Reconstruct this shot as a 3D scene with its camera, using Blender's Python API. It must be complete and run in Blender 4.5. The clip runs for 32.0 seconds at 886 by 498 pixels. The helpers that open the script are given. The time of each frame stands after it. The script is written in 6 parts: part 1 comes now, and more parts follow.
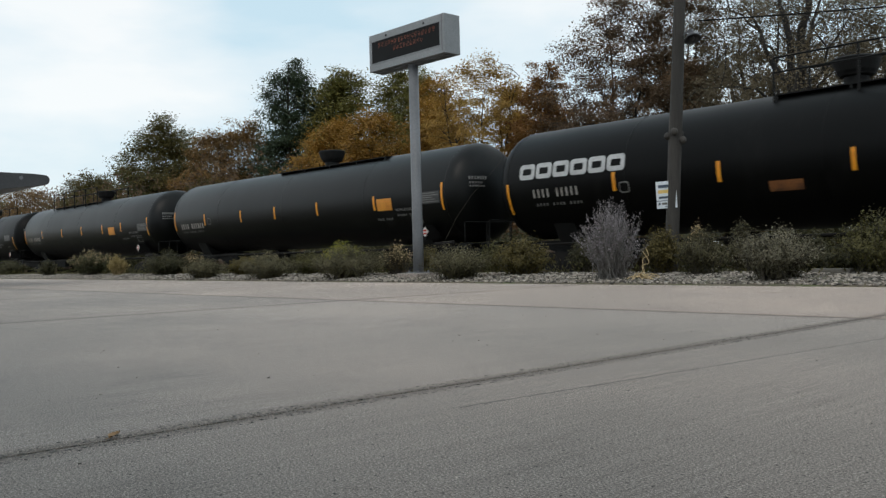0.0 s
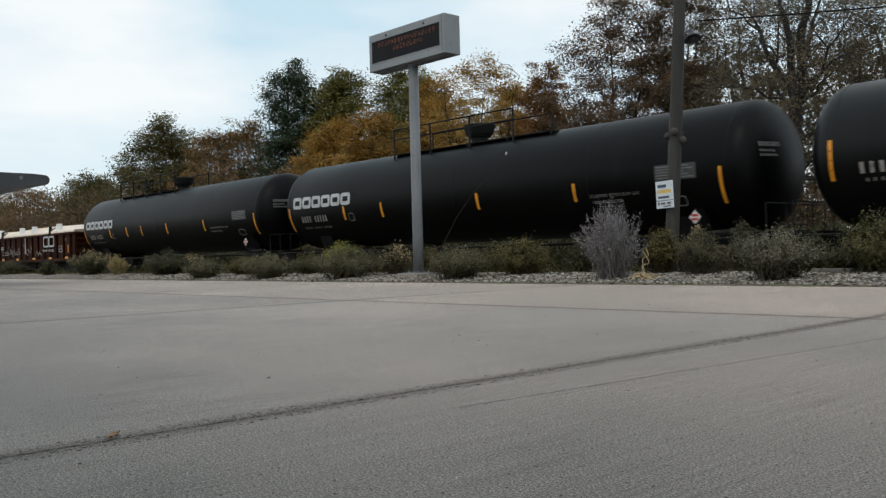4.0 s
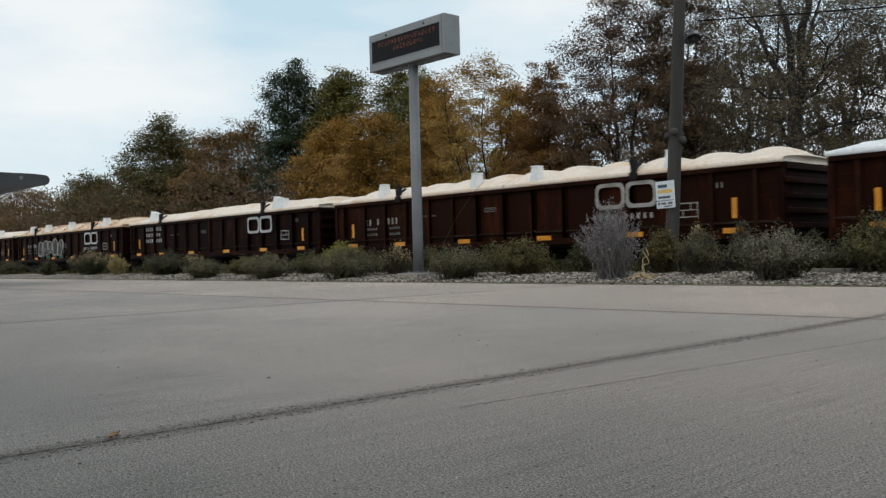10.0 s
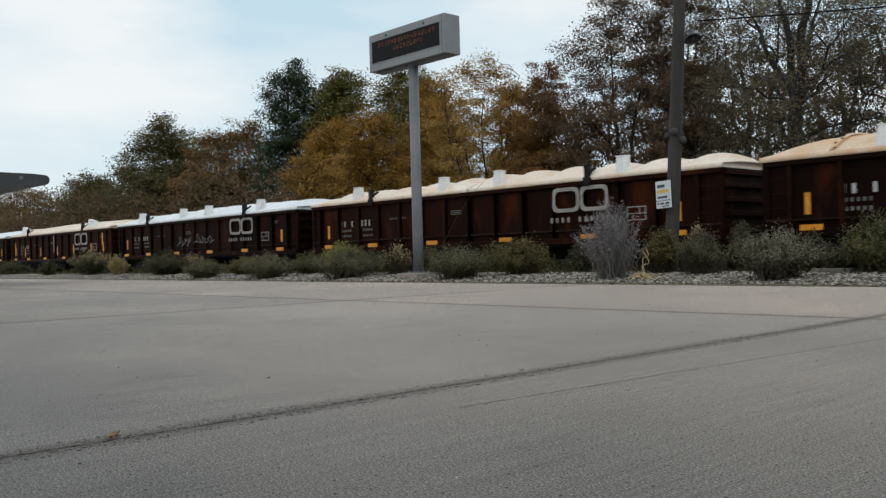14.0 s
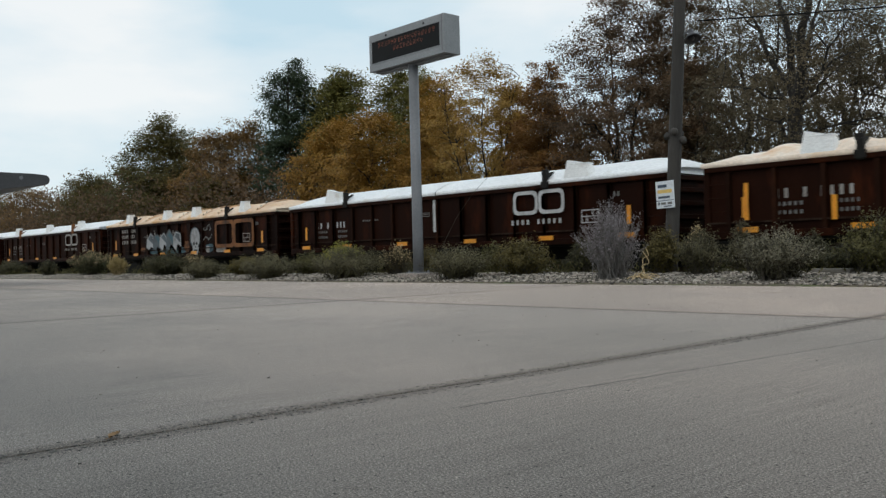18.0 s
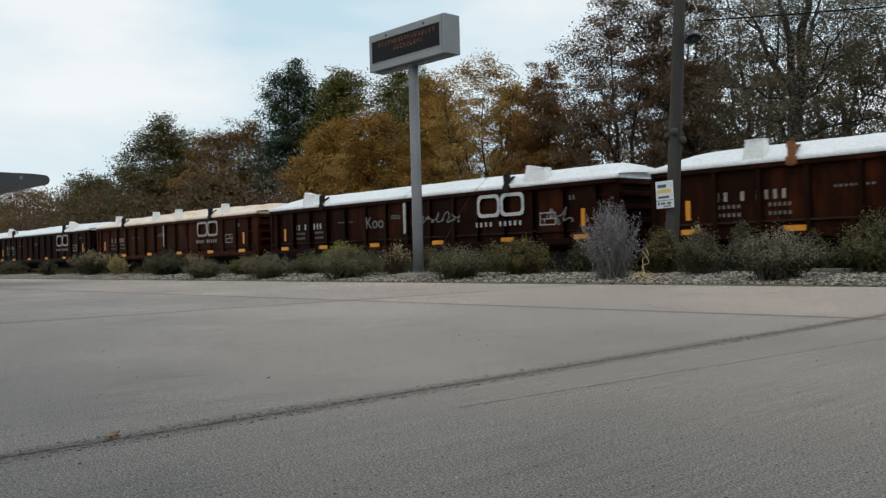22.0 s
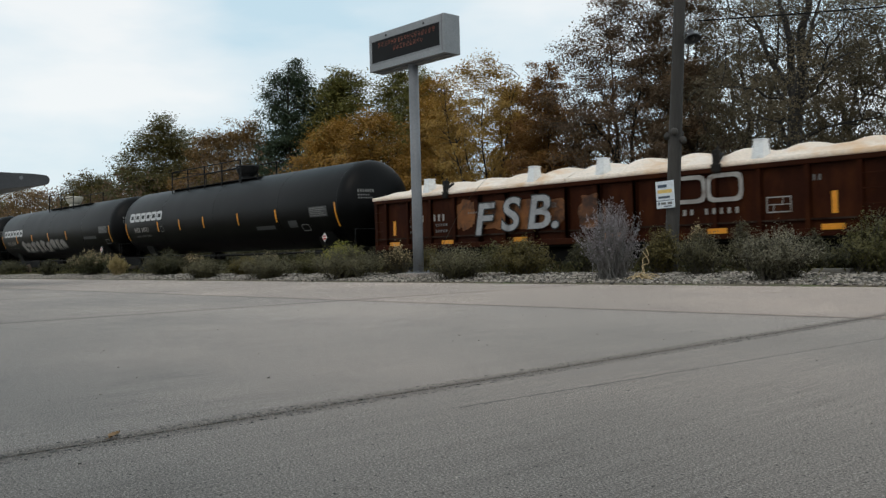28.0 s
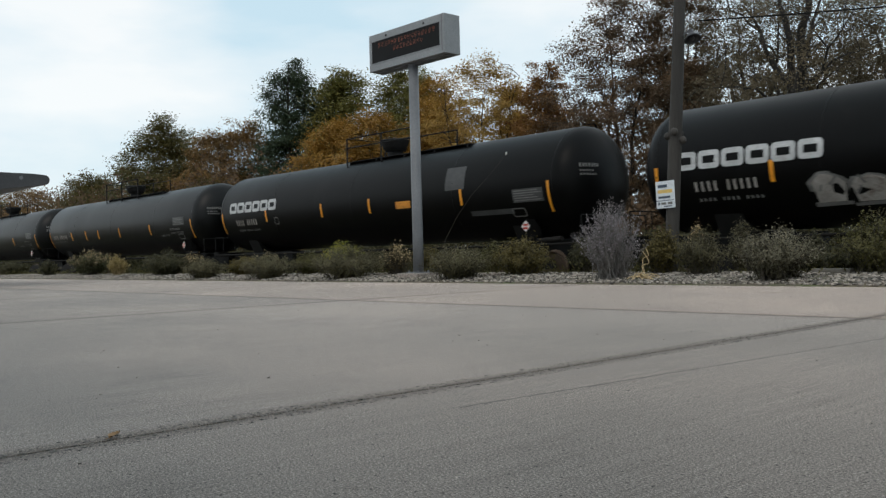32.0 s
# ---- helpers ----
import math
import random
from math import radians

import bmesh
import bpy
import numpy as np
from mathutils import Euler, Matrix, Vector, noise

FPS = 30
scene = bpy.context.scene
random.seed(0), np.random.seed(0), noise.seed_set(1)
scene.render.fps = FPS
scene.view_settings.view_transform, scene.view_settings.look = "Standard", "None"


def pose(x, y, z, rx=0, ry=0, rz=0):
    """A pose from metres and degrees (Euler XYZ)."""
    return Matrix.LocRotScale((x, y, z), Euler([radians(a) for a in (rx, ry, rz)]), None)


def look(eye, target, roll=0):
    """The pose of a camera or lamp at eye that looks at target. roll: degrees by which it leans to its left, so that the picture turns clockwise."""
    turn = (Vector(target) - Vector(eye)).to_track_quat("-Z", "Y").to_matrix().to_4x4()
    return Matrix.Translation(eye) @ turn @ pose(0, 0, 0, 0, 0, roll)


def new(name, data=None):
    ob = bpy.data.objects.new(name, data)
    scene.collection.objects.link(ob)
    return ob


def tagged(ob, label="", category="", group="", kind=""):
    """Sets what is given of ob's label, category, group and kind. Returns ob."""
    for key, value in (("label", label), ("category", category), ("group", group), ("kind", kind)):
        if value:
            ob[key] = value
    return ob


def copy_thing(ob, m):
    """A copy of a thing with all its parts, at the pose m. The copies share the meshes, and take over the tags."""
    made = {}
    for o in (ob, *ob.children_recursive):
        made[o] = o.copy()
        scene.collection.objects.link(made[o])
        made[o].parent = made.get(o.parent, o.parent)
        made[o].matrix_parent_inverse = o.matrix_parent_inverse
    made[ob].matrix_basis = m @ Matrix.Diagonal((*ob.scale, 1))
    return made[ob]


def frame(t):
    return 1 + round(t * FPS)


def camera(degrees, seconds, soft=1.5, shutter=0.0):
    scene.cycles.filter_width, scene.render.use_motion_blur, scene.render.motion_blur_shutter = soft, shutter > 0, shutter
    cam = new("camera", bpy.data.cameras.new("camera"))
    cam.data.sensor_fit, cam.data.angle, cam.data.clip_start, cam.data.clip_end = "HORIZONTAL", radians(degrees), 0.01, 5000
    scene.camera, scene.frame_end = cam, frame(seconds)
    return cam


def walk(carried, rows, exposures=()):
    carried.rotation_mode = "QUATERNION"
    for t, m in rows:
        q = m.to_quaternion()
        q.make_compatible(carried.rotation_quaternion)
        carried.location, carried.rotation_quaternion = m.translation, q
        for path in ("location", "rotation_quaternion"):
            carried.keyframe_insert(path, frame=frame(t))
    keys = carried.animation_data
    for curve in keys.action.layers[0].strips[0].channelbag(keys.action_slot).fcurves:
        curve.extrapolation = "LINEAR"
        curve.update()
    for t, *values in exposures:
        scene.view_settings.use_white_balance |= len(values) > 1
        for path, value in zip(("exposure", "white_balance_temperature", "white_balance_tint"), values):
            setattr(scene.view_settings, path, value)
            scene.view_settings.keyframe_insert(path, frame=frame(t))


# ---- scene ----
cam = camera(52.92, 32.0, soft=1.35, shutter=0.15)
EYE = Vector((0.0, 0.0, 0.58))
YAW = radians(42.3)
AIM = EYE + 100.0 * Vector((-math.cos(YAW), math.sin(YAW), 9.0 / 1575.0))
EXPOSURES = ((0.0, 0.06), (6.0, 0.05), (8.5, -0.02), (27.5, -0.02), (29.5, 0.05), (32.0, 0.06))
walk(cam, [(0.0, look(EYE, AIM, -1.5)), (32.0, look(EYE, AIM, -1.5))], EXPOSURES)

TRACK_Y, RAIL_Z, SPEED = 19.3, -0.25, 12.4


# ---- light: an overcast day ----
def make_sky():
    world = bpy.data.worlds.new("overcast_sky")
    scene.world = world
    world.use_nodes = True
    nt = world.node_tree
    nt.nodes.clear()
    out = nt.nodes.new("ShaderNodeOutputWorld")
    bg = nt.nodes.new("ShaderNodeBackground")
    sky = nt.nodes.new("ShaderNodeTexSky")
    sky.sky_type, sky.sun_disc = "NISHITA", False
    sky.sun_elevation, sky.sun_rotation = radians(38), radians(200)
    dim = nt.nodes.new("ShaderNodeVectorMath")
    dim.operation = "SCALE"
    dim.inputs["Scale"].default_value = 0.10
    nt.links.new(sky.outputs[0], dim.inputs[0])
    tc = nt.nodes.new("ShaderNodeTexCoord")
    mp = nt.nodes.new("ShaderNodeMapping")
    mp.inputs["Scale"].default_value = (1.0, 1.0, 3.2)
    nt.links.new(tc.outputs["Generated"], mp.inputs[0])
    n1 = nt.nodes.new("ShaderNodeTexNoise")
    n1.inputs["Scale"].default_value, n1.inputs["Detail"].default_value, n1.inputs["Roughness"].default_value = 2.3, 6, 0.5
    nt.links.new(mp.outputs[0], n1.inputs["Vector"])
    ramp = nt.nodes.new("ShaderNodeValToRGB")
    ramp.color_ramp.elements[0].position, ramp.color_ramp.elements[0].color = 0.36, (0.60, 0.79, 0.89, 1)
    ramp.color_ramp.elements[1].position, ramp.color_ramp.elements[1].color = 0.62, (0.965, 0.995, 0.995, 1)
    nt.links.new(n1.outputs[0], ramp.inputs[0])
    mix = nt.nodes.new("ShaderNodeMix")
    mix.data_type = "RGBA"
    mix.inputs[0].default_value = 0.86
    nt.links.new(dim.outputs[0], mix.inputs[6])
    nt.links.new(ramp.outputs[0], mix.inputs[7])
    nt.links.new(mix.outputs[2], bg.inputs[0])
    bg.inputs[1].default_value = 1.03
    nt.links.new(bg.outputs[0], out.inputs[0])
    sun = new("sun", bpy.data.lights.new("sun", "SUN"))
    sun.data.energy, sun.data.angle, sun.data.color = 0.6, radians(25), (1.0, 0.92, 0.83)
    sun.matrix_world = look((20, -30, 40), (0, 0, 0))


make_sky()


# ---- materials ----
def surface(name, tones, scale=4.0, rough=0.6, bump=0.15, fine=60.0, metal=0.0, wear=None, stretch=(1, 1, 1), spec=0.5, vary=0.0, rough_vary=0.15, two_sided=0.0):
    """A procedural surface: two tones mixed by coarse noise, fine grain in tone and relief, an optional wear tone (colour, scale, amount)."""
    m = bpy.data.materials.new(name)
    m.use_nodes = True
    nt = m.node_tree
    b = nt.nodes["Principled BSDF"]
    N, L = nt.nodes.new, nt.links.new
    tc, mp = N("ShaderNodeTexCoord"), N("ShaderNodeMapping")
    mp.inputs["Scale"].default_value = stretch
    L(tc.outputs["Object"], mp.inputs[0])
    info = N("ShaderNodeObjectInfo")
    off = N("ShaderNodeMath")
    off.operation, off.inputs[1].default_value = "MULTIPLY", 37.0
    L(info.outputs["Random"], off.inputs[0])

    def noise_node(s, detail=5.0, r=0.55):
        n = N("ShaderNodeTexNoise")
        n.noise_dimensions = "4D"
        n.inputs["Scale"].default_value, n.inputs["Detail"].default_value, n.inputs["Roughness"].default_value = s, detail, r
        L(mp.outputs[0], n.inputs["Vector"])
        L(off.outputs[0], n.inputs["W"])
        return n

    def ramp_node(src, a, c, lo, hi):
        r = N("ShaderNodeValToRGB")
        r.color_ramp.elements[0].position, r.color_ramp.elements[0].color = lo, (*a, 1)
        r.color_ramp.elements[1].position, r.color_ramp.elements[1].color = hi, (*c, 1)
        L(src, r.inputs[0])
        return r

    def mix_node(fac, a, c, mode="MIX"):
        x = N("ShaderNodeMix")
        x.data_type, x.blend_type = "RGBA", mode
        for v, i in ((fac, 0), (a, 6), (c, 7)):
            if isinstance(v, (float, int)):
                x.inputs[i].default_value = v
            elif isinstance(v, tuple):
                x.inputs[i].default_value = (*v, 1)
            else:
                L(v, x.inputs[i])
        return x.outputs[2]

    coarse, grain = noise_node(scale), noise_node(fine, 3.0, 0.6)
    col = ramp_node(coarse.outputs[0], tones[0], tones[1], 0.32, 0.68).outputs[0]
    g = ramp_node(grain.outputs[0], (0.80,) * 3, (1.16,) * 3, 0.3, 0.7).outputs[0]
    col = mix_node(1.0, col, g, "MULTIPLY")
    if wear:
        w = noise_node(wear[1], 8.0, 0.65)
        edge = 0.70 - 0.30 * wear[2]
        fac = ramp_node(w.outputs[0], (0, 0, 0), (1, 1, 1), edge - 0.06, edge + 0.10).outputs[0]
        col = mix_node(fac, col, wear[0])
    if vary:
        tone = N("ShaderNodeMapRange")
        tone.inputs[3].default_value, tone.inputs[4].default_value = 1 - vary, 1 + vary
        L(info.outputs["Random"], tone.inputs[0])
        col = mix_node(1.0, col, tone.outputs[0], "MULTIPLY")
    L(col, b.inputs["Base Color"])
    rr = N("ShaderNodeMapRange")
    rr.inputs[3].default_value, rr.inputs[4].default_value = max(0.03, rough - rough_vary), min(1.0, rough + rough_vary)
    L(coarse.outputs[0], rr.inputs[0])
    L(rr.outputs[0], b.inputs["Roughness"])
    b.inputs["Metallic"].default_value, b.inputs["Specular IOR Level"].default_value = metal, spec
    if bump:
        bp = N("ShaderNodeBump")
        bp.inputs["Strength"].default_value, bp.inputs["Distance"].default_value = bump, 0.01
        L(grain.outputs[0], bp.inputs["Height"])
        L(bp.outputs[0], b.inputs["Normal"])
    return m


def leaf_material(name, tones, rough=0.6):
    """Leaves toned by the mesh's tone attribute and leaf by leaf, with a little light through them."""
    m = bpy.data.materials.new(name)
    m.use_nodes = True
    nt = m.node_tree
    b = nt.nodes["Principled BSDF"]
    geo, ramp = nt.nodes.new("ShaderNodeNewGeometry"), nt.nodes.new("ShaderNodeValToRGB")
    els = ramp.color_ramp.elements
    while len(els) < len(tones):
        els.new(0.5)
    for i, c in enumerate(tones):
        els[i].position, els[i].color = i / (len(tones) - 1), (*c, 1)
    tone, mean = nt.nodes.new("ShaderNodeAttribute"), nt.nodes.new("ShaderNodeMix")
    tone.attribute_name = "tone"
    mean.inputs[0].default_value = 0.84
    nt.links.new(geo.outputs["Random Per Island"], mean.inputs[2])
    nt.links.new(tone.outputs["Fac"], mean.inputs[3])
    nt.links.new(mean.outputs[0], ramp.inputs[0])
    nt.links.new(ramp.outputs[0], b.inputs["Base Color"])
    b.inputs["Roughness"].default_value, b.inputs["Specular IOR Level"].default_value = rough, 0.3
    tr, add, out = nt.nodes.new("ShaderNodeBsdfTranslucent"), nt.nodes.new("ShaderNodeMixShader"), nt.nodes["Material Output"]
    nt.links.new(ramp.outputs[0], tr.inputs[0])
    add.inputs[0].default_value = 0.38
    nt.links.new(b.outputs[0], add.inputs[1])
    nt.links.new(tr.outputs[0], add.inputs[2])
    nt.links.new(add.outputs[0], out.inputs[0])
    return m


def broomed_concrete(name="broomed_concrete", gain=(1.0, 1.0, 1.0)):
    """Broom-finished concrete: warm blotches, dark pores, fine streaks across the slab, stains of its own shape."""
    m = bpy.data.materials.new(name)
    m.use_nodes = True
    nt = m.node_tree
    b = nt.nodes["Principled BSDF"]
    N, L = nt.nodes.new, nt.links.new
    tc = N("ShaderNodeTexCoord")

    def tex(scale, detail, rough, stretch=(1, 1, 1)):
        mp, n = N("ShaderNodeMapping"), N("ShaderNodeTexNoise")
        mp.inputs["Scale"].default_value = stretch
        L(tc.outputs["Object"], mp.inputs[0])
        L(mp.outputs[0], n.inputs["Vector"])
        n.inputs["Scale"].default_value, n.inputs["Detail"].default_value, n.inputs["Roughness"].default_value = scale, detail, rough
        return n.outputs[0]

    def ramp(src, stops):
        r = N("ShaderNodeValToRGB")
        els = r.color_ramp.elements
        while len(els) < len(stops):
            els.new(0.5)
        for e, (p, c) in zip(els, stops):
            e.position, e.color = p, (*c, 1)
        L(src, r.inputs[0])
        return r.outputs[0]

    def times(a, c):
        x = N("ShaderNodeMix")
        x.data_type, x.blend_type, x.inputs[0].default_value = "RGBA", "MULTIPLY", 1.0
        L(a, x.inputs[6])
        L(c, x.inputs[7])
        return x.outputs[2]

    streak = tex(1.0, 4.0, 0.65, (46.0, 0.8, 1.0))
    grain = tex(140.0, 4.0, 0.82)
    tones = ((0.34, (0.250, 0.222, 0.200)), (0.50, (0.292, 0.255, 0.229)), (0.66, (0.345, 0.295, 0.262)))
    col = ramp(tex(0.30, 5.0, 0.55), [(p, tuple(v * g for v, g in zip(c, gain))) for p, c in tones])
    # each slab cured a little differently
    info, cure = N("ShaderNodeObjectInfo"), N("ShaderNodeMapRange")
    cure.inputs[3].default_value, cure.inputs[4].default_value = 1.08, 0.94
    L(info.outputs["Random"], cure.inputs[0])
    col = times(col, cure.outputs[0])
    col = times(col, ramp(grain, ((0.37, (0.16, 0.16, 0.16)), (0.46, (0.80, 0.80, 0.80)), (0.55, (1.20, 1.20, 1.195)), (0.63, (2.5, 2.49, 2.46)))))
    col = times(col, ramp(streak, ((0.28, (0.80, 0.80, 0.80)), (0.50, (1.0, 1.0, 1.0)), (0.72, (1.14, 1.14, 1.135)))))
    col = times(col, ramp(tex(14.0, 3.0, 0.6), ((0.24, (0.70, 0.69, 0.68)), (0.36, (1.0, 1.0, 1.0)))))
    for scale, reach, depth in ((7.0, 0.040, 0.10), (55.0, 0.11, 0.25)):
        pore = N("ShaderNodeTexVoronoi")
        pore.voronoi_dimensions = "2D"
        pore.inputs["Scale"].default_value = scale
        L(tc.outputs["Object"], pore.inputs["Vector"])
        col = times(col, ramp(pore.outputs["Distance"], ((reach * 0.6, (depth, depth, depth)), (reach, (1.0, 1.0, 1.0)))))
    col = times(col, ramp(tex(1.1, 7.0, 0.65), ((0.30, (0.86, 0.86, 0.86)), (0.50, (1.0, 1.0, 1.0)))))
    # grime gathered along the joints
    sep = N("ShaderNodeSeparateXYZ")
    L(tc.outputs["Object"], sep.inputs[0])

    def op(kind, a, c=None):
        n = N("ShaderNodeMath")
        n.operation = kind
        for v, i in ((a, 0), (c, 1)):
            if v is None:
                continue
            if isinstance(v, (int, float)):
                n.inputs[i].default_value = v
            else:
                L(v, n.inputs[i])
        return n.outputs[0]

    def to_joint(axis, origin):
        f = op("DIVIDE", op("SUBTRACT", sep.outputs[axis], origin), 6.7)
        return op("MULTIPLY", op("ABSOLUTE", op("SUBTRACT", f, op("ROUND", f))), 6.7)
    near = op("MINIMUM", to_joint(0, -2.9), to_joint(1, 0.3))
    ragged = op("ADD", near, op("MULTIPLY", op("SUBTRACT", tex(38.0, 6.0, 0.85), 0.5), 0.30))
    col = times(col, ramp(ragged, ((0.0, (0.42, 0.40, 0.38)), (0.045, (0.70, 0.68, 0.66)), (0.12, (1.0, 1.0, 1.0)))))
    L(col, b.inputs["Base Color"])
    b.inputs["Roughness"].default_value, b.inputs["Specular IOR Level"].default_value = 0.7, 0.25
    b.inputs["Diffuse Roughness"].default_value = 1.0
    bp = N("ShaderNodeBump")
    bp.inputs["Strength"].default_value, bp.inputs["Distance"].default_value = 0.28, 0.003
    L(streak, bp.inputs["Height"])
    L(bp.outputs[0], b.inputs["Normal"])
    return m


CONCRETE = broomed_concrete()
# Buff edge strip, with the far pavement's brighter light put into its gain.
EDGECONCRETE = broomed_concrete("buff_edge_concrete", (1.22, 1.16, 1.12))
JOINT = surface("joint_filler", ((0.05, 0.046, 0.041), (0.12, 0.11, 0.10)), 30.0, 0.95, 0.6, 40.0)
SCORE = surface("scored_line_grime", ((0.15, 0.138, 0.125), (0.235, 0.215, 0.197)), 40.0, 0.95, 0.3, 90.0)
EARTH = surface("dry_earth", ((0.10, 0.085, 0.06), (0.17, 0.145, 0.10)), 0.6, 0.95, 0.6, 25.0, wear=((0.09, 0.11, 0.04), 0.9, 0.5))
STONE = surface("river_gravel", ((0.13, 0.118, 0.105), (0.34, 0.31, 0.275)), 9.0, 0.85, 0.3, 80.0, vary=0.6)
KERBSTONE = surface("weathered_kerb_concrete", ((0.13, 0.12, 0.105), (0.22, 0.20, 0.175)), 3.0, 0.9, 0.4, 60.0, wear=((0.09, 0.085, 0.06), 2.0, 0.4))
BALLAST = surface("ballast", ((0.021, 0.0196, 0.0182), (0.0525, 0.0476, 0.0434)), 12.0, 0.95, 1.0, 30.0)
STEEL = surface("rail_steel", ((0.10, 0.07, 0.05), (0.17, 0.12, 0.09)), 6.0, 0.55, 0.2, 60.0, metal=0.5)
TIMBER = surface("creosoted_timber", ((0.05, 0.04, 0.032), (0.10, 0.08, 0.065)), 3.0, 0.9, 0.6, 40.0, stretch=(1, 0.15, 1))
POLEWOOD = surface("weathered_pole_wood", ((0.026, 0.0235, 0.021), (0.062, 0.056, 0.050)), 3.0, 0.9, 0.6, 50.0, stretch=(1, 1, 0.08))
TANKPAINT = surface("greenish_black_tank_paint", ((0.0016, 0.0019, 0.0019), (0.003, 0.0034, 0.0033)), 0.7, 0.40, 0.04, 40.0, wear=((0.007, 0.007, 0.0066), 1.1, 0.30), stretch=(1, 1, 0.4), spec=0.23, rough_vary=0.07)
TANKBLACK = surface("deep_black_tank_paint", ((0.0012, 0.0012, 0.0012), (0.0022, 0.0022, 0.0022)), 0.7, 0.42, 0.04, 40.0, wear=((0.0055, 0.0052, 0.0050), 1.1, 0.26), stretch=(1, 1, 0.4), spec=0.12, rough_vary=0.07)
TANKDARK = surface("sooty_black_paint", ((0.0022, 0.0022, 0.0022), (0.005, 0.0047, 0.0045)), 2.0, 0.7, 0.1, 40.0, spec=0.3)
UNDER = surface("grimy_underframe", ((0.005, 0.0044, 0.004), (0.012, 0.0098, 0.0085)), 3.0, 0.8, 0.2, 30.0, spec=0.3)
BROWN = surface("brown_car_paint", ((0.01051, 0.003064, 0.001316), (0.02022, 0.005538, 0.002227)), 0.8, 0.6, 0.08, 50.0, wear=((0.05015, 0.01208, 0.003442), 1.7, 0.40), stretch=(1, 1, 0.3), vary=0.2, spec=0.05)
REDBROWN = surface("rusty_red_car_paint", ((0.02119, 0.005458, 0.002067), (0.0384, 0.009914, 0.003308)), 0.8, 0.65, 0.08, 50.0, wear=((0.06953, 0.02005, 0.005426), 1.2, 0.42), stretch=(1, 1, 0.3), spec=0.07)
DARKBROWN = surface("dark_brown_car_paint", ((0.006038, 0.001998, 0.001007), (0.01132, 0.003441, 0.001583)), 0.8, 0.6, 0.08, 50.0, wear=((0.04151, 0.009712, 0.002781), 1.7, 0.42), stretch=(1, 1, 0.3), spec=0.05)
# Rib paints lighter than the walls: worn, with the light they catch painted in.
RIBWORNLIT = surface("worn_rib_paint", ((0.01433, 0.004991, 0.002297), (0.02598, 0.009183, 0.00402)), 1.5, 0.65, 0.08, 50.0, wear=((0.045, 0.014, 0.005), 2.5, 0.32), stretch=(1, 1, 0.3), vary=0.35, spec=0.06)
RIBDARKLIT = surface("grimy_rib_paint", ((0.00992, 0.003373, 0.001693), (0.01984, 0.006746, 0.003023)), 1.5, 0.65, 0.08, 50.0, wear=((0.04216, 0.01307, 0.00403), 2.5, 0.45), stretch=(1, 1, 0.3), vary=0.35, spec=0.06)
# Tan dust on the ledge, paler still for the light painted along it.
DUSTYLITLEDGE = surface("dusty_ledge_paint", ((0.020, 0.0105, 0.007), (0.050, 0.034, 0.026)), 1.2, 0.85, 0.1, 50.0, wear=((0.012, 0.005, 0.003), 2.0, 0.5), spec=0.05)
WHITECOVER = surface("white_fibreglass", ((0.74, 0.75, 0.76), (0.84, 0.845, 0.85)), 0.9, 0.45, 0.03, 20.0, wear=((0.60, 0.55, 0.48), 1.4, 0.22))
CREAMCOVER = surface("cream_fibreglass", ((0.74, 0.575, 0.44), (0.84, 0.735, 0.63)), 0.8, 0.5, 0.03, 20.0, wear=((0.68, 0.44, 0.25), 1.1, 0.45))
STAINEDCOVER = surface("rust_stained_fibreglass", ((0.66, 0.45, 0.29), (0.79, 0.63, 0.48)), 0.9, 0.55, 0.03, 20.0, wear=((0.60, 0.34, 0.15), 1.0, 0.6))
LUGWHITE = surface("white_lug_box_paint", ((0.74, 0.74, 0.73), (0.84, 0.84, 0.83)), 2.0, 0.5, 0.03, 30.0, wear=((0.55, 0.50, 0.43), 3.0, 0.25))
LETTER = surface("white_stencil_paint", ((0.40, 0.40, 0.40), (0.54, 0.54, 0.54)), 3.0, 0.6, 0.0, 25.0, wear=((0.30, 0.29, 0.28), 5.0, 0.3))
DULL = surface("weathered_stencil_paint", ((0.26, 0.235, 0.215), (0.38, 0.355, 0.33)), 3.0, 0.65, 0.0, 25.0, wear=((0.14, 0.10, 0.08), 4.0, 0.35))
FADED = surface("faded_stencil_paint", ((0.11, 0.105, 0.10), (0.19, 0.185, 0.18)), 3.0, 0.65, 0.0, 25.0)
GREYDECAL = surface("grey_data_panel", ((0.035, 0.035, 0.035), (0.06, 0.06, 0.06)), 4.0, 0.6, 0.0, 30.0)
YELLOW = surface("yellow_reflective_tape", ((0.66, 0.24, 0.010), (0.80, 0.32, 0.015)), 4.0, 0.4, 0.0, 40.0)
ORANGE = surface("orange_panel", ((0.55, 0.20, 0.02), (0.68, 0.28, 0.03)), 3.0, 0.5, 0.0, 40.0, wear=((0.35, 0.13, 0.03), 4.0, 0.3))
REDMARK = surface("red_marker", ((0.35, 0.03, 0.02), (0.5, 0.05, 0.03)), 4.0, 0.5, 0.0, 40.0)
PLACARDWHITE = surface("placard_white", ((0.6, 0.58, 0.56), (0.7, 0.68, 0.66)), 4.0, 0.5, 0.0, 40.0)
GALV = surface("grey_painted_steel", ((0.13, 0.135, 0.145), (0.17, 0.175, 0.185)), 1.5, 0.5, 0.03, 40.0)
SIGNPAINT = surface("silver_grey_sign_paint", ((0.19, 0.20, 0.21), (0.24, 0.25, 0.26)), 1.2, 0.45, 0.03, 40.0)
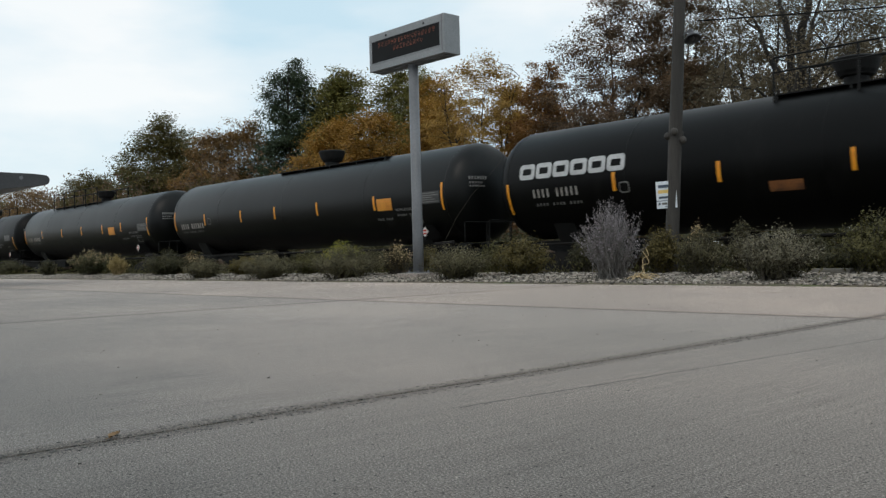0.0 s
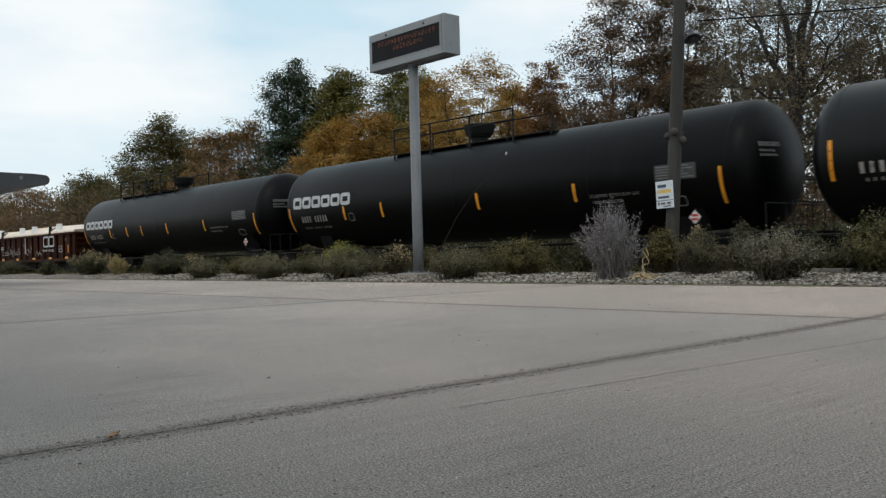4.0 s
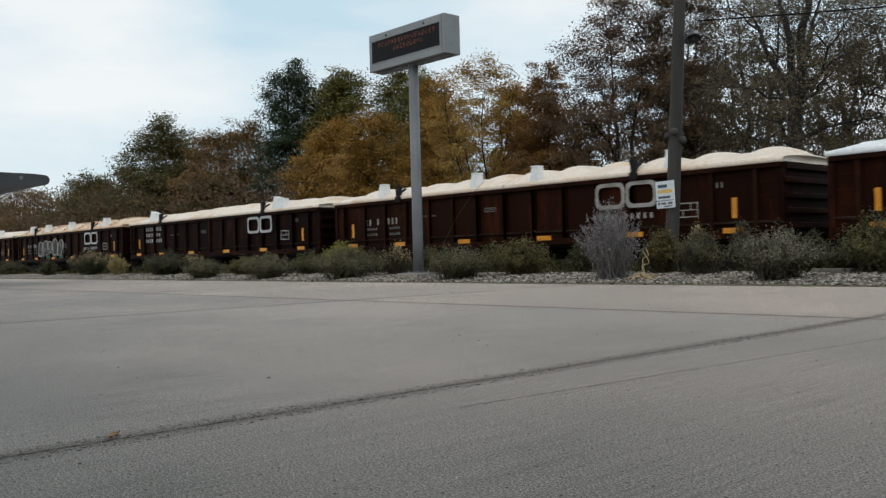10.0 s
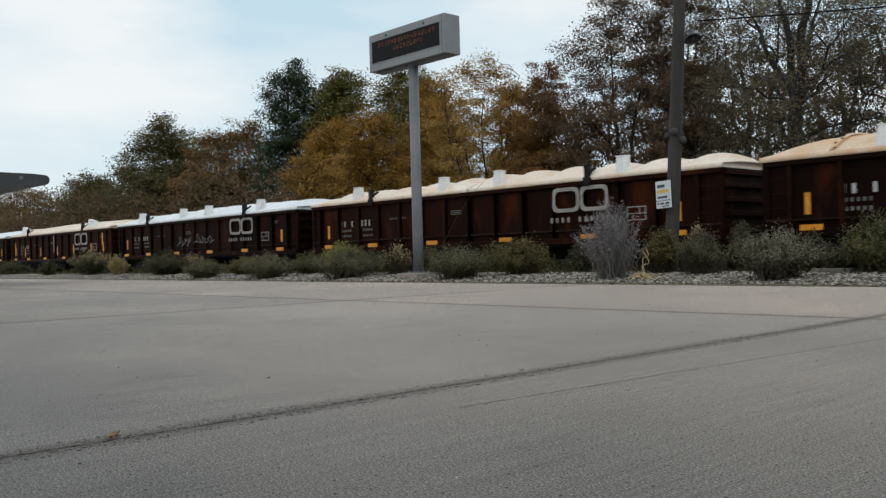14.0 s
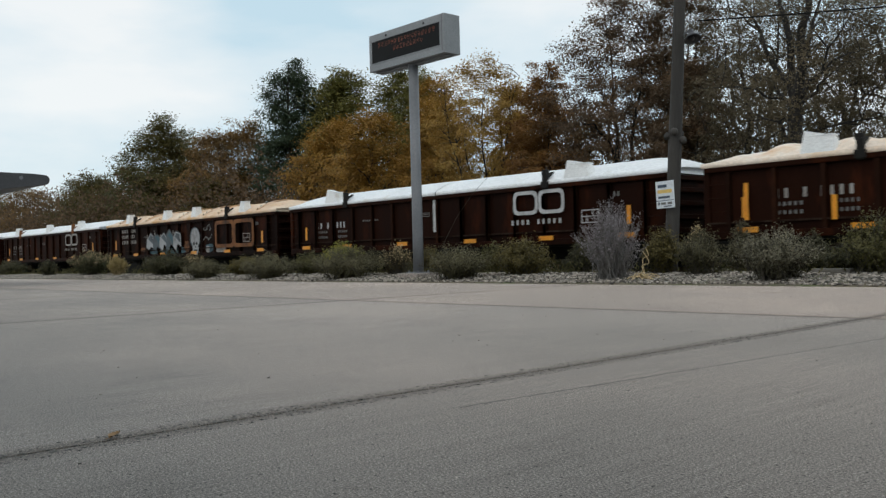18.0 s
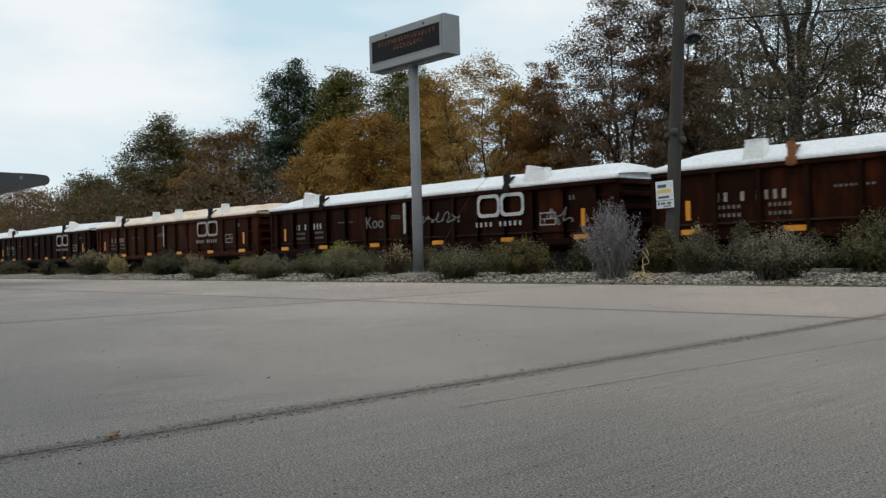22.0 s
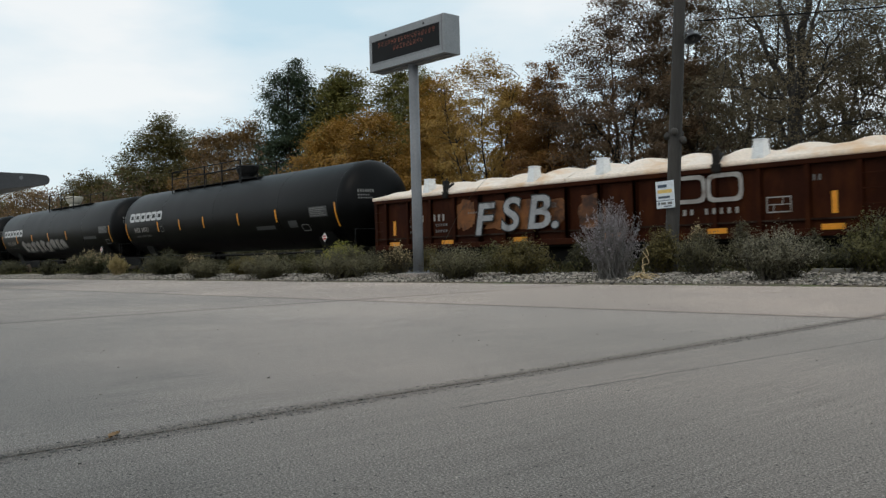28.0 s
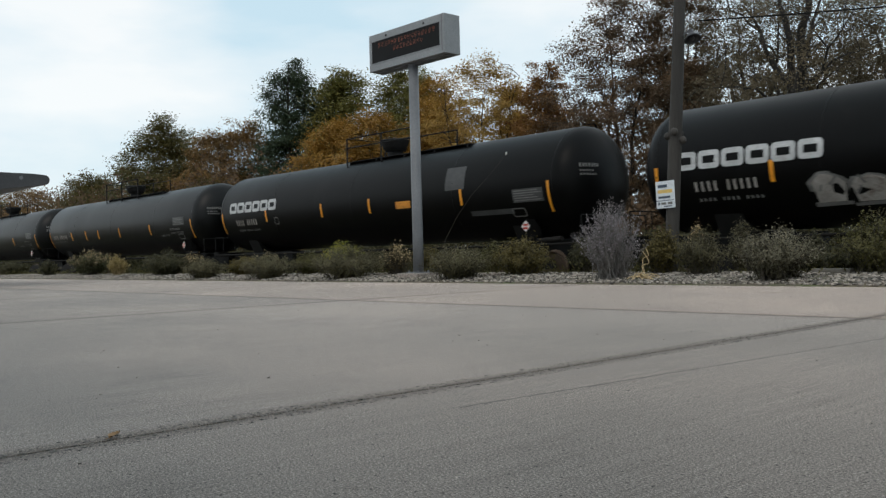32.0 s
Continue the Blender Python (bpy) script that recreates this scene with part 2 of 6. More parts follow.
DISPLAY = surface("black_display_panel", ((0.004, 0.004, 0.0045), (0.007, 0.007, 0.0075)), 2.0, 0.6, 0.0, 60.0, spec=0.15)
PAPER = surface("notice_board_white", ((0.62, 0.66, 0.70), (0.72, 0.75, 0.78)), 3.0, 0.6, 0.0, 40.0)
DARKINK = surface("dark_print", ((0.04, 0.06, 0.09), (0.08, 0.10, 0.13)), 3.0, 0.6, 0.0, 40.0)
YELLOWINK = surface("yellow_print", ((0.70, 0.48, 0.12), (0.78, 0.55, 0.18)), 3.0, 0.6, 0.0, 40.0)
ROOFMETAL = surface("dark_roof_metal", ((0.045, 0.045, 0.048), (0.07, 0.07, 0.073)), 1.0, 0.5, 0.05, 40.0, metal=0.3)
BARK = surface("dark_bark", ((0.018, 0.016, 0.014), (0.045, 0.039, 0.034)), 4.0, 0.95, 0.8, 30.0, stretch=(1, 1, 0.2))
STEM = surface("grey_stems", ((0.10, 0.094, 0.086), (0.19, 0.178, 0.168)), 8.0, 0.9, 0.2, 40.0)
DARKSTEM = surface("dark_woody_stems", ((0.03, 0.026, 0.02), (0.065, 0.055, 0.042)), 8.0, 0.9, 0.2, 40.0)
STRAW = surface("dry_straw", ((0.45, 0.33, 0.17), (0.60, 0.46, 0.27)), 6.0, 0.8, 0.1, 40.0)
LEAFLITTER = surface("fallen_leaf", ((0.27, 0.15, 0.06), (0.38, 0.22, 0.09)), 20.0, 0.7, 0.1, 60.0)

GRAFWHITE = surface("chalky_spray_paint", ((0.27, 0.27, 0.275), (0.38, 0.38, 0.385)), 3.0, 0.7, 0.0, 25.0, wear=((0.16, 0.15, 0.15), 2.5, 0.4))
GRAFGREEN = surface("green_spray_paint", ((0.012, 0.07, 0.045), (0.022, 0.12, 0.08)), 3.0, 0.6, 0.0, 25.0, wear=((0.015, 0.03, 0.022), 3.0, 0.4))
GRAFBLUE = surface("pale_blue_spray_paint", ((0.0434, 0.062, 0.0736), (0.0868, 0.1054, 0.1184)), 2.0, 0.6, 0.0, 25.0, wear=((0.0217, 0.0248, 0.0288), 2.0, 0.5))
GRAFTEAL = surface("teal_spray_paint", ((0.018, 0.062, 0.085), (0.035, 0.105, 0.135)), 3.0, 0.6, 0.0, 25.0, wear=((0.03, 0.04, 0.045), 3.0, 0.4))
GRAFBLACK = surface("black_spray_paint", ((0.008, 0.008, 0.008), (0.014, 0.014, 0.014)), 3.0, 0.6, 0.0, 25.0)
RUSTPAINT = surface("peeling_orange_rust", ((0.14, 0.048, 0.012), (0.25, 0.095, 0.024)), 3.0, 0.8, 0.0, 25.0, wear=((0.035, 0.014, 0.007), 2.2, 0.55))
CREAMHATCH = surface("cream_dome_paint", ((0.48, 0.44, 0.36), (0.58, 0.54, 0.46)), 3.0, 0.5, 0.0, 25.0)


def led_material():
    m = bpy.data.materials.new("amber_led_dots")
    m.use_nodes = True
    b = m.node_tree.nodes["Principled BSDF"]
    b.inputs["Base Color"].default_value = (0.10, 0.02, 0.01, 1)
    b.inputs["Emission Color"].default_value = (1.0, 0.26, 0.06, 1)
    b.inputs["Emission Strength"].default_value = 0.07
    return m


LED = led_material()


# ---- mesh helpers ----
def part(name, bm, material, parent=None, label="", smooth=False):
    """Links a bmesh as one mesh object, under a thing or a part."""
    me = bpy.data.meshes.new(name)
    bm.normal_update()
    bm.to_mesh(me)
    bm.free()
    me.materials.append(material)
    if smooth:
        me.polygons.foreach_set("use_smooth", [True] * len(me.polygons))
    ob = new(name, me)
    ob.parent = parent
    if label:
        ob["label"] = label
    return ob


def again(ob, m, parent):
    """The same mesh once more, as a part of its own."""
    o = new(ob.name.split(".")[0], ob.data)
    o.parent = parent
    o.matrix_basis = m
    if "label" in ob:
        o["label"] = ob["label"]
    return o


def box(bm, x0, x1, y0, y1, z0, z1, bevel=0.0):
    vs = [bm.verts.new((x, y, z)) for x in (x0, x1) for y in (y0, y1) for z in (z0, z1)]
    fs = [bm.faces.new([vs[i] for i in q]) for q in ((0, 1, 3, 2), (4, 6, 7, 5), (0, 4, 5, 1), (2, 3, 7, 6), (0, 2, 6, 4), (1, 5, 7, 3))]
    if bevel:
        bmesh.ops.bevel(bm, geom=list({e for f in fs for e in f.edges}), offset=bevel, segments=2, affect="EDGES", profile=0.6)
    return vs


def tube(bm, p, q, r, seg=8, r2=None, caps=True):
    p, q = Vector(p), Vector(q)
    d = (q - p).normalized()
    a = d.orthogonal().normalized()
    b = d.cross(a)
    r2 = r if r2 is None else r2
    rings = []
    for c, rr in ((p, r), (q, r2)):
        rings.append([bm.verts.new(c + rr * (math.cos(k) * a + math.sin(k) * b)) for k in (2 * math.pi * i / seg for i in range(seg))])
    for i in range(seg):
        j = (i + 1) % seg
        bm.faces.new((rings[0][i], rings[0][j], rings[1][j], rings[1][i]))
    if caps:
        bm.faces.new(rings[0][::-1])
        bm.faces.new(rings[1])


def pipe(bm, pts, r, seg=6):
    for p, q in zip(pts, pts[1:]):
        tube(bm, p, q, r, seg)


def prism(bm, outline, y0, y1):
    """An outline in x, z drawn out from y0 to y1."""
    a = [bm.verts.new((x, y0, z)) for x, z in outline]
    b = [bm.verts.new((x, y1, z)) for x, z in outline]
    n = len(a)
    bm.faces.new(a)
    bm.faces.new(b[::-1])
    for i in range(n):
        bm.faces.new((a[i], b[i], b[(i + 1) % n], a[(i + 1) % n]))


def lathe_x(bm, rings, seg, y=0.0, z=0.0):
    """Rings (x, radius) turned about an axis along x."""
    loops = []
    for x, r in rings:
        loops.append([bm.verts.new((x, y + r * math.cos(k), z + r * math.sin(k))) for k in (2 * math.pi * i / seg for i in range(seg))])
    for A, B in zip(loops, loops[1:]):
        for i in range(seg):
            bm.faces.new((A[i], A[(i + 1) % seg], B[(i + 1) % seg], B[i]))
    bm.faces.new(loops[0][::-1])
    bm.faces.new(loops[-1])


def lathe_z(bm, rings, seg, x=0.0, y=0.0):
    loops = []
    for z, r in rings:
        loops.append([bm.verts.new((x + r * math.cos(k), y + r * math.sin(k), z)) for k in (2 * math.pi * i / seg for i in range(seg))])
    for A, B in zip(loops, loops[1:]):
        for i in range(seg):
            bm.faces.new((A[i], A[(i + 1) % seg], B[(i + 1) % seg], B[i]))
    bm.faces.new(loops[0][::-1])
    bm.faces.new(loops[-1])


def thing(name, label, category, group="", at=(0, 0, 0), kind=""):
    ob = new(name)
    ob.empty_display_size = 0.2
    ob.location = at
    return tagged(ob, label, category, group, kind)


def scatter_mesh(name, pos, size, material, parent, rng, aspect=0.55, up=0.0, tone=None, corners=4, facing=None):
    """Many small leaf blades, diamonds or three-cornered, at the places pos; facing: the way each blade turns its face."""
    n = len(pos)
    a = rng.normal(size=(n, 3))
    a /= np.linalg.norm(a, axis=1)[:, None]
    a[:, 2] = a[:, 2] * (1 - up) + up
    if facing is not None:
        a = np.cross(facing, a)
    a /= np.linalg.norm(a, axis=1)[:, None] + 1e-9
    b = np.cross(a, rng.normal(size=(n, 3)) if facing is None else facing)
    b /= np.linalg.norm(b, axis=1)[:, None] + 1e-9
    s = (np.broadcast_to(size, (n,)) * rng.uniform(0.6, 1.4, n))[:, None]
    c = corners
    v = np.empty((n, c, 3))
    if c == 4:
        v[:, 0], v[:, 1], v[:, 2], v[:, 3] = pos - a * s * 0.5, pos + b * s * 0.5 * aspect, pos + a * s * 0.5, pos - b * s * 0.5 * aspect
    else:
        v[:, 0], v[:, 1], v[:, 2] = pos - a * s * 0.4 - b * s * 0.5 * aspect, pos + a * s * 0.6, pos - a * s * 0.4 + b * s * 0.5 * aspect
    me = bpy.data.meshes.new(name)
    me.vertices.add(c * n)
    me.vertices.foreach_set("co", v.reshape(-1))
    me.loops.add(c * n)
    me.loops.foreach_set("vertex_index", np.arange(c * n, dtype=np.int32))
    me.polygons.add(n)
    me.polygons.foreach_set("loop_start", np.arange(0, c * n, c, dtype=np.int32))
    me.update(calc_edges=True)
    at = me.attributes.new("tone", "FLOAT", "FACE")
    at.data.foreach_set("value", np.asarray(rng.random(n) if tone is None else tone, dtype=np.float32))
    me.materials.append(material)
    ob = new(name, me)
    ob.parent = parent
    if parent:
        ob["kind"] = "stuff"
    return ob


# ---- the large structure ----
def ground_z(y):
    """The lie of the land across the track."""
    pts = ((-3000, -0.14), (11.9, -0.14), (12.0, 0.02), (12.7, 0.08), (14.0, 0.13), (15.0, 0.05), (16.4, -0.45), (17.2, -0.62), (21.6, -0.62), (24, -0.35), (40, -0.2), (3000, -0.2))
    for (a, za), (b, zb) in zip(pts, pts[1:]):
        if y <= b:
            return za + (zb - za) * (y - a) / (b - a)
    return pts[-1][1]


def make_ground():
    bm = bmesh.new()
    ys = [-3000, -200, -30, 0, 8, 11.9, 12.0, 12.35, 12.7, 13.2, 13.8, 14.6, 15.2, 15.7, 16.2, 16.7, 17.2, 19, 21.6, 22.8, 24, 28, 34, 40, 60, 120, 400, 1200, 3000]
    xs = [-3000, -800, -300, -160] + [-120 + 2 * i for i in range(75)] + [60, 160, 800, 3000]
    rows = []
    for y in ys:
        amp = 0.03 if 12.2 < y < 17 else (0.06 if 21 < y < 60 else 0.0)
        rows.append([bm.verts.new((x, y, ground_z(y) + amp * noise.noise((x * 0.9, y * 0.9, 0)))) for x in xs])
    for a, b in zip(rows, rows[1:]):
        for i in range(len(xs) - 1):
            bm.faces.new((a[i], a[i + 1], b[i + 1], b[i]))
    tagged(part("ground", bm, EARTH, smooth=True), "dry weedy earth beside and behind the track", "ground", kind="structure")


make_ground()


def make_pavement():
    pave = thing("pavement", "grey broom-finished concrete slabs with dark joints", "pavement", kind="structure")
    xs = [-2.9 + 6.7 * k for k in range(-11, 5)]
    ys = [-13.1, -6.4, 0.3, 7.0, 12.0]
    gap = 0.006
    for x0, x1 in zip(xs, xs[1:]):
        for y0, y1 in zip(ys, ys[1:]):
            bm = bmesh.new()
            box(bm, x0 + gap, x1 - gap, y0 + gap, y1 - gap, -0.12, 0.0, 0.007)
            part("slab", bm, EDGECONCRETE if y0 > 6 else CONCRETE, pave)
    # a shallow scored line in the near slab, beside its joint
    bm = bmesh.new()
    for i in range(40):
        ya = 2.3 + 0.115 * i
        xa, w = -2.42 + 0.077 * (ya - 2.7), 0.0050 + 0.0024 * math.sin(2.3 * i)
        box(bm, xa - w, xa + w, ya, ya + 0.116, -0.004, 0.0015)
    part("scored_line", bm, SCORE, pave)["kind"] = "stuff"
    bm = bmesh.new()
    box(bm, xs[0], xs[-1], ys[0], ys[-1] - 0.01, -0.135, -0.010)
    part("joint_filler", bm, JOINT, pave, "dark sandy joint filler")
    return pave


make_pavement()


def make_track():
    track = thing("railway_track", "rusty rails on dark timber sleepers in ballast", "railway track", at=(0, TRACK_Y, RAIL_Z), kind="structure")
    bm = bmesh.new()
    prism_pts = ((-2.6, -0.45), (-1.75, -0.2), (1.75, -0.2), (2.6, -0.45))
    a = [bm.verts.new((-500, y, z)) for y, z in prism_pts]
    b = [bm.verts.new((120, y, z)) for y, z in prism_pts]
    for i in range(4):
        bm.faces.new((a[i], b[i], b[(i + 1) % 4], a[(i + 1) % 4]))
    part("ballast", bm, BALLAST, track)
    for side in (-0.76, 0.76):
        bm = bmesh.new()
        prof = ((-0.07, -0.17), (0.07, -0.17), (0.07, -0.155), (0.012, -0.13), (0.012, -0.05), (0.036, -0.04), (0.036, -0.003), (0.03, 0.0), (-0.03, 0.0), (-0.036, -0.003), (-0.036, -0.04), (-0.012, -0.05), (-0.012, -0.13), (-0.07, -0.155))
        a = [bm.verts.new((-500, side + y, z)) for y, z in prof]
        b = [bm.verts.new((120, side + y, z)) for y, z in prof]
        for i in range(len(prof)):
            bm.faces.new((a[i], b[i], b[(i + 1) % len(prof)], a[(i + 1) % len(prof)]))
        part("rail", bm, STEEL, track)
    bm = bmesh.new()
    box(bm, -0.11, 0.11, -1.3, 1.3, -0.33, -0.17, 0.012)
    first = part("sleeper", bm, TIMBER, track)
    first.matrix_basis = pose(-50, 0, 0)
    for i in range(1, 120):
        again(first, pose(-50 + 0.52 * i, 0, 0), track)


make_track()


# ---- the message sign ----
def make_sign():
    s = thing("message_sign", "grey steel pole sign with a black amber-dot display", "sign", at=(-15.15, 13.03, 0.0))
    bm = bmesh.new()
    box(bm, -0.36, 0.36, -0.36, 0.36, -0.1, 0.17, 0.02)
    part("footing", bm, CONCRETE, s, "square concrete footing")
    bm = bmesh.new()
    box(bm, -0.2, 0.2, -0.2, 0.2, 0.172, 0.195, 0.004)
    part("base_plate", bm, GALV, s)
    for sx in (-0.15, 0.15):
        for sy in (-0.15, 0.15):
            bm = bmesh.new()
            tube(bm, (sx, sy, 0.195), (sx, sy, 0.235), 0.018, 6)
            part("bolt", bm, GALV, s)
    bm = bmesh.new()
    lathe_z(bm, [(0.196, 0.118), (1.0, 0.117), (4.86, 0.112)], 20)
    part("pole", bm, GALV, s, "round grey steel pole", True)
    x0, x1, y0, y1, z0, z1 = -1.30, 1.30, -0.23, 0.23, 4.86, 5.71
    bm = bmesh.new()
    box(bm, x0, x1, y0, y1, z0, z1, 0.015)
    part("cabinet", bm, SIGNPAINT, s, "silver-grey sheet metal cabinet")
    w, h = x1 - x0, z1 - z0
    a0, a1, b0, b1 = x0 + 0.045 * w, x0 + 0.945 * w, z1 - 0.785 * h, z1 - 0.20 * h
    bm = bmesh.new()
    box(bm, a0, a1, y0 - 0.004, y0 + 0.01, b0, b1)
    disp = part("display", bm, DISPLAY, s, "black display panel")
    for f0, f1, g0, g1 in ((-0.018, 0, b0 - 0.018, b1 + 0.018), (0, 0.018, b0 - 0.018, b1 + 0.018)):
        bm = bmesh.new()
        xx = a0 if f1 == 0 else a1
        box(bm, xx + f0, xx + f1, y0 - 0.012, y0 + 0.005, g0, g1, 0.003)
        part("display_frame", bm, SIGNPAINT, s)
    for zz0, zz1 in ((b0 - 0.018, b0), (b1, b1 + 0.018)):
        bm = bmesh.new()
        box(bm, a0, a1, y0 - 0.012, y0 + 0.005, zz0, zz1, 0.003)
        part("display_frame", bm, SIGNPAINT, s)
    rng = np.random.default_rng(3)
    bm = bmesh.new()
    for row, (n, xa) in enumerate(((17, 0.10), (9, 0.33))):
        for i in range(n):
            cx = a0 + (a1 - a0) * (xa + 0.05 * i)
            cz = b1 - 0.075 - row * 0.15
            for gx in range(4):
                for gz in range(5):
                    if rng.random() < 0.62:
                        box(bm, cx + 0.021 * gx, cx + 0.021 * gx + 0.012, y0 - 0.007, y0 - 0.004, cz - 0.022 * gz, cz - 0.022 * gz + 0.012)
    part("led_message", bm, LED, disp, "dim amber dot-matrix message")["kind"] = "stuff"
    for bx in (-0.66, 0.64):
        bm = bmesh.new()
        tube(bm, (bx, y0 - 0.012, 5.615), (bx, y0 + 0.01, 5.615), 0.026, 10)
        part("lifting_bolt", bm, TANKDARK, s, "dark eye bolt")
    bm = bmesh.new()
    box(bm, x1 - 0.09, x1 - 0.06, y0 - 0.006, y0 + 0.004, z0 + 0.05, z1 - 0.03, 0.002)
    part("cover_seam", bm, GALV, s)
    bm = bmesh.new()
    box(bm, x0 + 0.1, x1 - 0.1, -0.1, 0.1, 4.83, 4.86)
    part("mounting_channel", bm, GALV, s)


make_sign()


# ---- the wooden pole with its lamp, board and wire ----
def make_pole():
    p = thing("utility_pole", "weathered wooden utility pole standing among the shrubs", "utility pole", at=(-9.56, 14.5, 0.0))
    lean = 0.069

    def axis(z):
        return lean * z
    bm = bmesh.new()
    loops = []
    seg = 14
    for z in [-0.3 + 0.35 * i for i in range(28)]:
        r = 0.131 - 0.004 * z
        r += 0.035 * math.exp(-((z - 2.68) / 0.12) ** 2)
        loops.append([bm.verts.new((axis(z) + (r + 0.006 * noise.noise((3 * math.cos(k), 3 * math.sin(k), z * 0.7))) * math.cos(k), (r + 0.006 * noise.noise((3 * math.cos(k), 3 * math.sin(k), z * 0.7))) * math.sin(k), z)) for k in (2 * math.pi * i / seg for i in range(seg))])
    for A, B in zip(loops, loops[1:]):
        for i in range(seg):
            bm.faces.new((A[i], A[(i + 1) % seg], B[(i + 1) % seg], B[i]))
    bm.faces.new(loops[0][::-1])
    bm.faces.new(loops[-1])
    part("shaft", bm, POLEWOOD, p, "cracked grey timber shaft", True)
    bm = bmesh.new()
    c = Vector((axis(2.68), 0, 2.68))
    for k in range(5):
        ang = 1.3 * k - 2.4
        bmesh.ops.create_icosphere(bm, subdivisions=2, radius=0.075, matrix=Matrix.Translation(c + Vector((0.14 * math.cos(ang), 0.14 * math.sin(ang), 0.09 * math.sin(2.3 * k)))))
    part("burl", bm, POLEWOOD, p, "knotted burl", True)
    lamp_x, lamp_y, lamp_z = 0.69, -0.15, 4.40
    bm = bmesh.new()
    pipe(bm, [(axis(4.5) + 0.1, 0, 4.52), (lamp_x - 0.12, -0.1, 4.56), (lamp_x, lamp_y, 4.52)], 0.022)
    part("lamp_bracket", bm, GALV, p)
    bm = bmesh.new()
    rings = [(0.13, 0.045), (0.12, 0.05), (0.05, 0.06), (0.01, 0.10), (-0.06, 0.155), (-0.075, 0.155), (-0.055, 0.143), (0.0, 0.09), (0.03, 0.055)]
    lathe_z(bm, rings, 20)
    sh = part("lamp_shade", bm, ROOFMETAL, p, "dark grey bell-shaped barn lamp shade", True)
    sh.matrix_basis = pose(lamp_x, lamp_y, lamp_z + 0.04, -12, -20, 0)
    bm = bmesh.new()
    bmesh.ops.create_uvsphere(bm, u_segments=12, v_segments=8, radius=0.045)
    bl = part("bulb", bm, GREYDECAL, p, "unlit lamp bulb", True)
    bl.matrix_basis = pose(lamp_x, lamp_y, lamp_z)
    bm = bmesh.new()
    box(bm, 0.0, 0.39, -0.012, 0.0, -0.255, 0.255, 0.003)
    board = part("notice_board", bm, PAPER, p, "white notice board with yellow and dark print, stirring in the wind")
    for z0, z1, xa, xb, mat, nm in ((0.14, 0.20, -0.17, 0.04, DARKINK, "print_bar"), (0.03, 0.10, -0.18, 0.15, YELLOWINK, "print_bar"), (-0.075, -0.03, -0.17, 0.10, DARKINK, "print_bar"), (-0.125, -0.112, -0.22, 0.19, DARKINK, "rule"), (-0.20, -0.15, -0.18, -0.14, DARKINK, "print_bar"), (-0.20, -0.155, -0.11, 0.0, FADED, "print_bar"), (-0.20, -0.155, 0.04, 0.14, FADED, "print_bar"), (-0.245, -0.225, -0.05, 0.13, DARKINK, "print_bar")):
        bm = bmesh.new()
        box(bm, 0.205 + 0.92 * xa, 0.205 + 0.92 * xb, -0.016, -0.0125, 0.94 * z0, 0.94 * z1)
        part(nm, bm, mat, board)
    bm = bmesh.new()
    pts = []
    for i in range(41):
        s = i / 40
        pts.append((0.70 + 30 * s, 0.02 + 1.0 * s, 4.74 - 0.149 * 30 * s * (1 - 0.72 * s)))
    pipe(bm, pts, 0.013, 5)
    part("cable", bm, TANKDARK, p, "thin black overhead cable")
    return board


BOARD = make_pole()


# ---- the canopy at the edge of the yard ----
def make_canopy():
    c = thing("canopy", "dark metal flat canopy roof with a rounded fascia end", "canopy", at=(-25.0, 0.04, -0.035))
    bm = bmesh.new()
    n = 10
    outline = [(-6.0, 2.60), (-6.0, 3.18)]
    outline += [(7.9, 3.06)]
    for i in range(n + 1):
        k = math.pi / 2 - math.pi * i / n
        outline.append((8.22 + 0.13 * math.cos(k), 2.90 + 0.135 * math.sin(k)))
    outline += [(7.12, 2.62)]
    a = [bm.verts.new((0, y, z)) for y, z in outline]
    b = [bm.verts.new((-9.0, y, z)) for y, z in outline]
    bm.faces.new(a)
    bm.faces.new(b[::-1])
    for i in range(len(a)):
        bm.faces.new((a[i], b[i], b[(i + 1) % len(a)], a[(i + 1) % len(a)]))
    part("roof", bm, ROOFMETAL, c)
    bm = bmesh.new()
    box(bm, -8.6, -0.35, -5.8, 7.0, 2.44, 2.62, 0.01)
    part("soffit", bm, TANKDARK, c, "dark soffit under the roof")
    for y in (-4.0, 3.0):
        bm = bmesh.new()
        box(bm, -4.6, -4.3, y - 0.15, y + 0.15, 0, 2.46, 0.01)
        part("column", bm, ROOFMETAL, c)
    bm = bmesh.new()
    tube(bm, (0.0, 7.62, 2.94), (0.012, 7.62, 2.94), 0.05, 12)
    part("badge", bm, GALV, c)


make_canopy()


def make_unseen_building():
    """The plain building that closes the yard behind the camera, with its flat overhanging roof. Added unseen, to shade
    the near pavement.
    """
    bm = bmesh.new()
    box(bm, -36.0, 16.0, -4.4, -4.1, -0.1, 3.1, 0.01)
    tagged(part("wall_south", bm, KERBSTONE), "unseen plain weathered concrete wall added along the back of the yard", "wall", kind="structure")
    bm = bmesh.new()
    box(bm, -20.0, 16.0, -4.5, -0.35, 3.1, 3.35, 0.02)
    tagged(part("ceiling", bm, ROOFMETAL), "unseen plain dark roof soffit added to shade the yard's edge", "ceiling", kind="structure")


make_unseen_building()


def make_kerb():
    k = thing("concrete_kerb", "low weathered concrete kerb behind the shrubs", "kerb", at=(-5.9, 13.9, 0.0))
    bm = bmesh.new()
    box(bm, -0.62, -0.01, -0.08, 0.08, -0.1, 0.195, 0.012)
    part("kerb_block", bm, KERBSTONE, k)


make_kerb()


